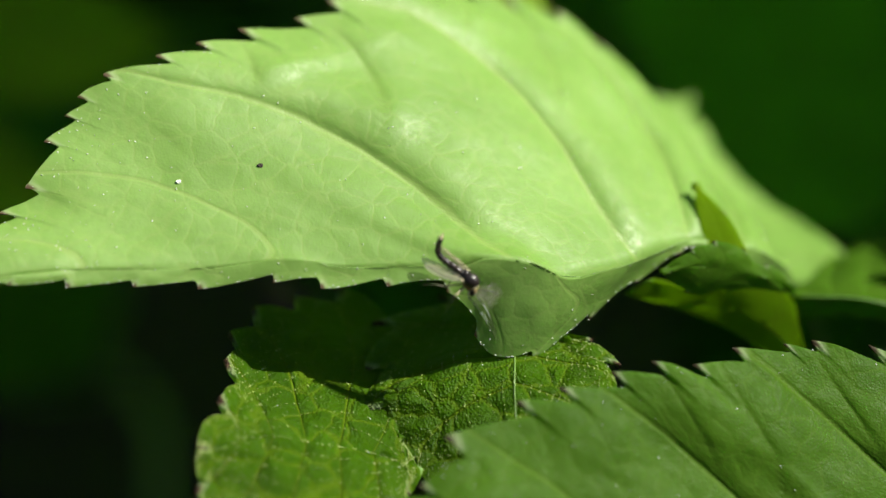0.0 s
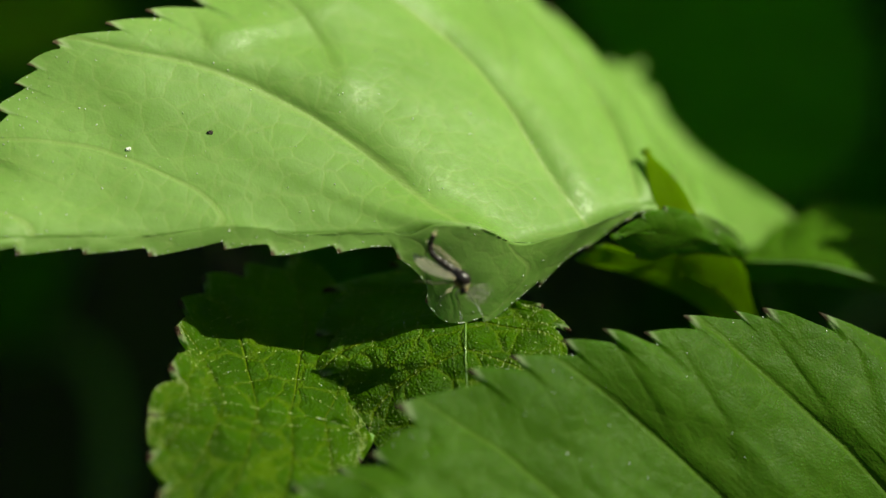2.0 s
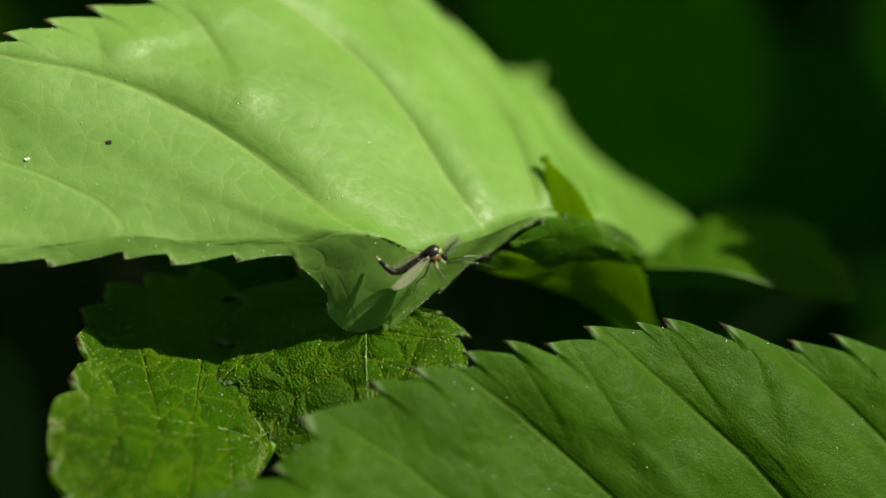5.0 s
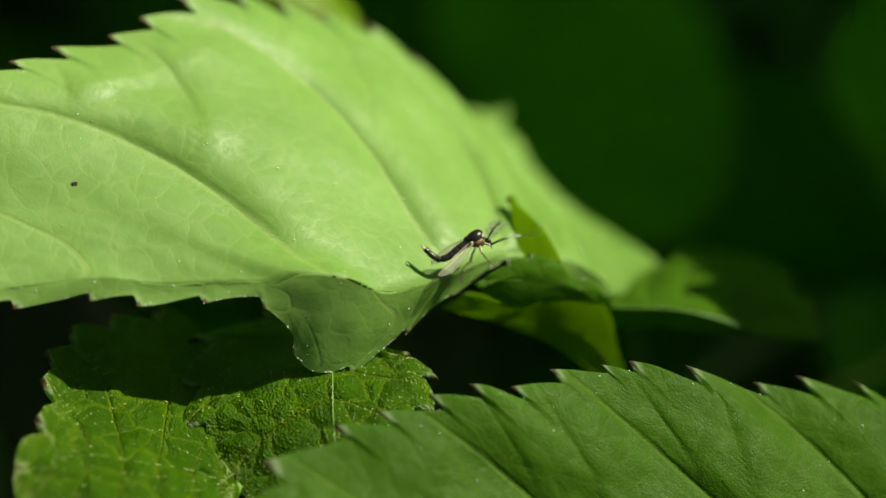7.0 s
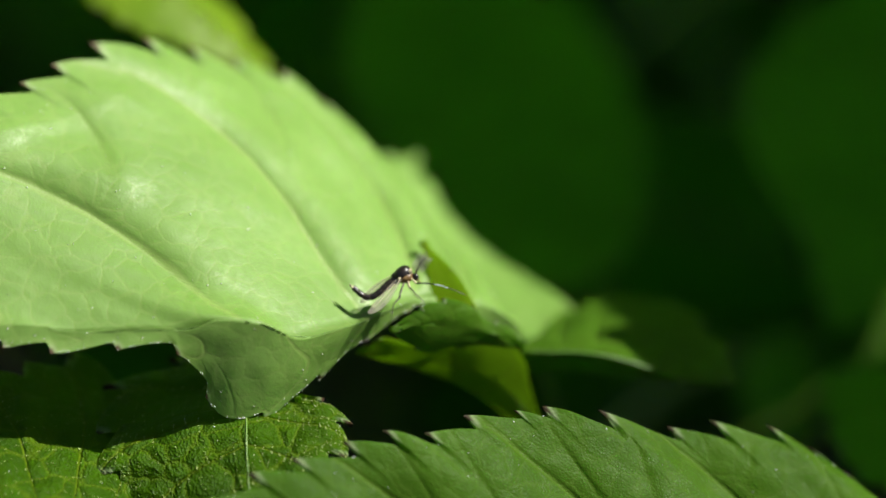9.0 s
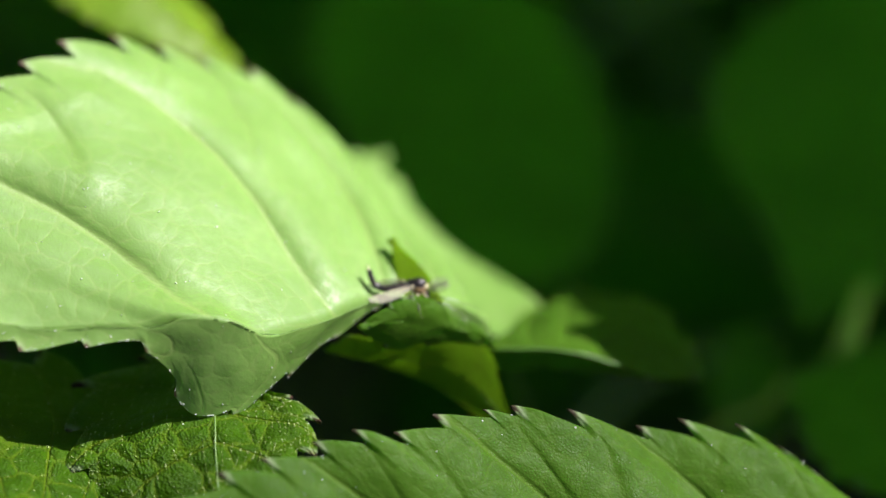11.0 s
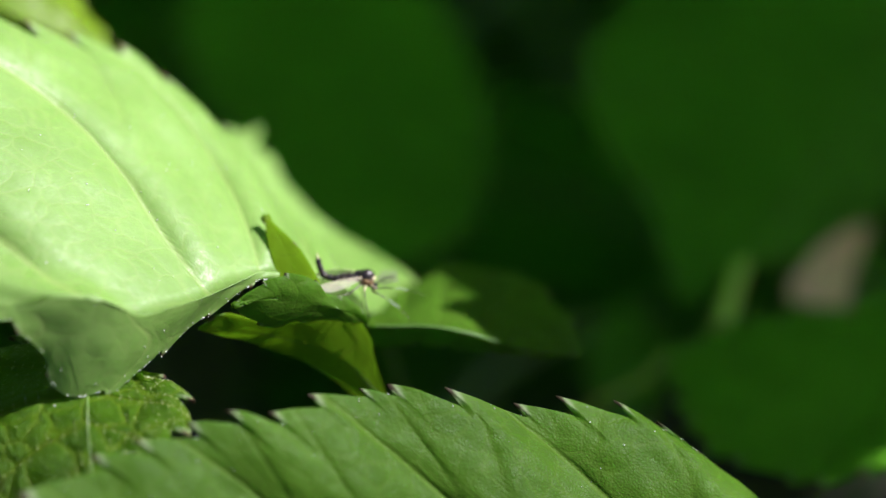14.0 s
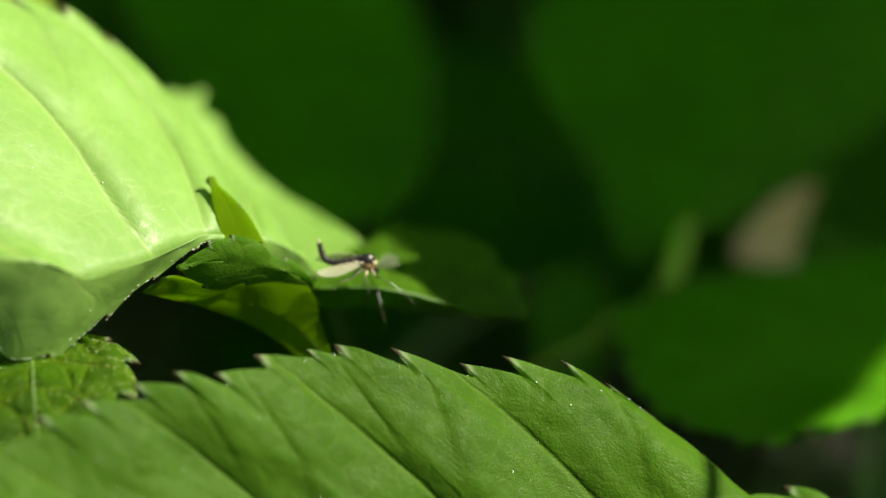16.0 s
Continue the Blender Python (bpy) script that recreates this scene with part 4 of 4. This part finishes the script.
for side in (-1, 1):
    wing(side)
    plume(side)
fore = []
for side in (-1, 1):
    fore.append(leg((0.22, side * 0.16, -0.36),
                    [(0, 0, 0), (0.12, side * 0.12, -0.34), (0.86, side * 0.2, -0.78), (1.34, side * 0.22, -1.22), (1.95, side * 0.22, -1.95)],
                    (CREAM, BLACK, WHITE, DUSKY), (0.046, 0.034, 0.020, 0.014, 0.008)))
    leg((0.02, side * 0.2, -0.40), [(0, 0, 0), (-0.10, side * 0.55, -0.30), (-0.02, side * 0.75, -0.85), (0.08, side * 0.85, -1.25)],
        (CREAM, DUSKY, DUSKY), (0.040, 0.028, 0.018, 0.009))
    leg((-0.16, side * 0.2, -0.36), [(0, 0, 0), (-0.62, side * 0.42, -0.50), (-1.05, side * 0.62, -0.62), (-1.5, side * 0.7, -1.15)],
        (DUSKY, DUSKY, DUSKY), (0.044, 0.030, 0.018, 0.009))


# ---- movement ----
def motions():
    walk(midge, [
        (0, pose(-0.00198, -0.00273, 0.00166, 17.0, 37.7, -14.5)),
        (0.5, pose(-0.00115, -0.00275, 0.00164, 8.4, 22.8, -7.8)),
        (1, pose(-0.00106, -0.00274, 0.00160, 4.4, 22.8, -7.8)),
        (1.5, pose(-0.00104, -0.00284, 0.00162, 6.4, 22.8, -7.8)),
        (2, pose(-0.00009, -0.00357, 0.00039, 12.4, 39.5, -15.5)),
        (2.5, pose(0.00073, -0.00344, 0.00081, 16.9, 4.8, -1.5)),
        (3, pose(0.00154, -0.00339, 0.00074, 1.9, -4.8, 1.5)),
        (3.5, pose(0.00294, -0.00279, 0.00096, -11.1, -19.0, 6.4)),
        (4, pose(0.00307, -0.00220, 0.00117, -14.7, -23.7, 8.2)),
        (6.5, pose(0.00506, 0.00044, 0.00200, -15.2, -26.5, 9.3)),
        (7, pose(0.00691, 0.00163, 0.00305, -17.6, -28.4, 10.1)),
        (7.5, pose(0.00674, 0.00187, 0.00315, -21.0, -30.3, 10.9)),
        (8, pose(0.00673, 0.00204, 0.00300, -21.0, -30.3, 10.9)),
        (8.5, pose(0.00678, 0.00205, 0.00307, -21.0, -30.3, 10.9)),
        (9, pose(0.00761, 0.00233, 0.00327, -21.2, -31.2, 11.3)),
        (10.2, pose(0.00939, 0.00355, 0.00249, -18.6, -14.2, 4.7)),
        (11.5, pose(0.01134, 0.00495, 0.00152, -18.0, 2.9, -0.9)),
        (11.8, pose(0.01279, 0.00501, 0.00129, -18.0, 3.8, -1.2)),
        (12, pose(0.01272, 0.00498, 0.00114, -18.1, 4.8, -1.5)),
        (12.2, pose(0.01300, 0.00527, 0.00104, -18.0, -0.0, 0.0)),
        (12.5, pose(0.01294, 0.00551, 0.00113, -18.0, -0.0, 0.0)),
        (12.8, pose(0.01256, 0.00573, 0.00112, -18.0, -0.0, 0.0)),
        (13, pose(0.01322, 0.00565, 0.00085, -18.0, -0.0, 0.0)),
        (13.5, pose(0.01316, 0.00580, 0.00067, -18.0, 1.9, -0.6)),
        (13.8, pose(0.01319, 0.00588, 0.00054, -18.0, 2.9, -0.9)),
        (14, pose(0.01351, 0.00592, 0.00064, -18.0, 2.9, -0.9)),
        (14.5, pose(0.01351, 0.00600, 0.00066, -18.2, 7.6, -2.5)),
        (14.8, pose(0.01437, 0.00589, -0.00028, -18.6, 14.2, -4.7)),
        (15, pose(0.01431, 0.00590, -0.00022, -18.4, 11.4, -3.8)),
        (15.5, pose(0.01594, 0.00614, -0.00026, -15.0, 1.9, -0.6)),
        (15.8, pose(0.01585, 0.00610, -0.00037, -15.0, 2.9, -0.9)),
        (16, pose(0.01618, 0.00604, -0.00059, -15.0, 2.9, -0.9)),
    ])
    # the broad leaf sinks a little as the plant sways
    walk(broad, [(t, pose(0, 0, z * MM)) for t, z in ((0, 0.66), (1.5, 0.58), (3, 0.5), (7, 0.21), (9, 0.14), (12, 0.0), (14, -0.02), (16, 0.05))])
    walk(fore[0], [(0, pose(0.00022, -0.00016, -0.00036, 0, -22, 0)),
                   (0.5, pose(0.00022, -0.00016, -0.00036, 0, -41, 0)),
                   (1, pose(0.00022, -0.00016, -0.00036, 0, -46, 0)),
                   (1.5, pose(0.00022, -0.00016, -0.00036, 0, -31, 0)),
                   (2, pose(0.00022, -0.00016, -0.00036, 0, 6, 0)),
                   (2.5, pose(0.00022, -0.00016, -0.00036, 0, -12, 0)),
                   (3, pose(0.00022, -0.00016, -0.00036, 0, -37, 0)),
                   (3.5, pose(0.00022, -0.00016, -0.00036, 0, -20, 0)),
                   (4, pose(0.00022, -0.00016, -0.00036, 0, -7, 0)),
                   (6.5, pose(0.00022, -0.00016, -0.00036, 0, -19, 0)),
                   (7, pose(0.00022, -0.00016, -0.00036, 0, -22, 0)),
                   (7.5, pose(0.00022, -0.00016, -0.00036, 0, -18, 0)),
                   (8, pose(0.00022, -0.00016, -0.00036, 0, -15, 0)),
                   (8.5, pose(0.00022, -0.00016, -0.00036, 0, -5, 0)),
                   (9, pose(0.00022, -0.00016, -0.00036, 0, 6, 0)),
                   (11.5, pose(0.00022, -0.00016, -0.00036, 0, -30, 0)),
                   (12, pose(0.00022, -0.00016, -0.00036, 0, -17, 0)),
                   (12.5, pose(0.00022, -0.00016, -0.00036, 0, -12, 0)),
                   (12.8, pose(0.00022, -0.00016, -0.00036, 0, -22, 0)),
                   (13.5, pose(0.00022, -0.00016, -0.00036, 0, -4, 0)),
                   (14, pose(0.00022, -0.00016, -0.00036, 0, -35, 0)),
                   (14.5, pose(0.00022, -0.00016, -0.00036, 0, -8, 0)),
                   (15, pose(0.00022, -0.00016, -0.00036, 0, -14, 0)),
                   (15.5, pose(0.00022, -0.00016, -0.00036, 0, 31, 0)),
                   (16, pose(0.00022, -0.00016, -0.00036, 0, -7, 0))])
    walk(fore[1], [(0, pose(0.00022, 0.00016, -0.00036, 0, -12, 0)),
                   (0.5, pose(0.00022, 0.00016, -0.00036, 0, -71, 0)),
                   (1, pose(0.00022, 0.00016, -0.00036, 0, -56, 0)),
                   (1.5, pose(0.00022, 0.00016, -0.00036, 0, -26, 0)),
                   (2, pose(0.00022, 0.00016, -0.00036, 0, -19, 0)),
                   (2.5, pose(0.00022, 0.00016, -0.00036, 0, -92, 0)),
                   (3, pose(0.00022, 0.00016, -0.00036, 0, -32, 0)),
                   (3.5, pose(0.00022, 0.00016, -0.00036, 0, -17, 0)),
                   (4, pose(0.00022, 0.00016, -0.00036, 0, -2, 0)),
                   (6.5, pose(0.00022, 0.00016, -0.00036, 0, -49, 0)),
                   (7, pose(0.00022, 0.00016, -0.00036, 0, -24, 0)),
                   (8, pose(0.00022, 0.00016, -0.00036, 0, -25, 0)),
                   (9, pose(0.00022, 0.00016, -0.00036, 0, 6, 0)),
                   (11.5, pose(0.00022, 0.00016, -0.00036, 0, -15, 0)),
                   (12.3, pose(0.00022, 0.00016, -0.00036, 0, -2, 0)),
                   (12.8, pose(0.00022, 0.00016, -0.00036, 0, -82, 0)),
                   (13.5, pose(0.00022, 0.00016, -0.00036, 0, 11, 0)),
                   (14, pose(0.00022, 0.00016, -0.00036, 0, -5, 0)),
                   (14.5, pose(0.00022, 0.00016, -0.00036, 0, 10, 0)),
                   (15.5, pose(0.00022, 0.00016, -0.00036, 0, 16, 0)),
                   (16, pose(0.00022, 0.00016, -0.00036, 0, 30, 0))])


motions()
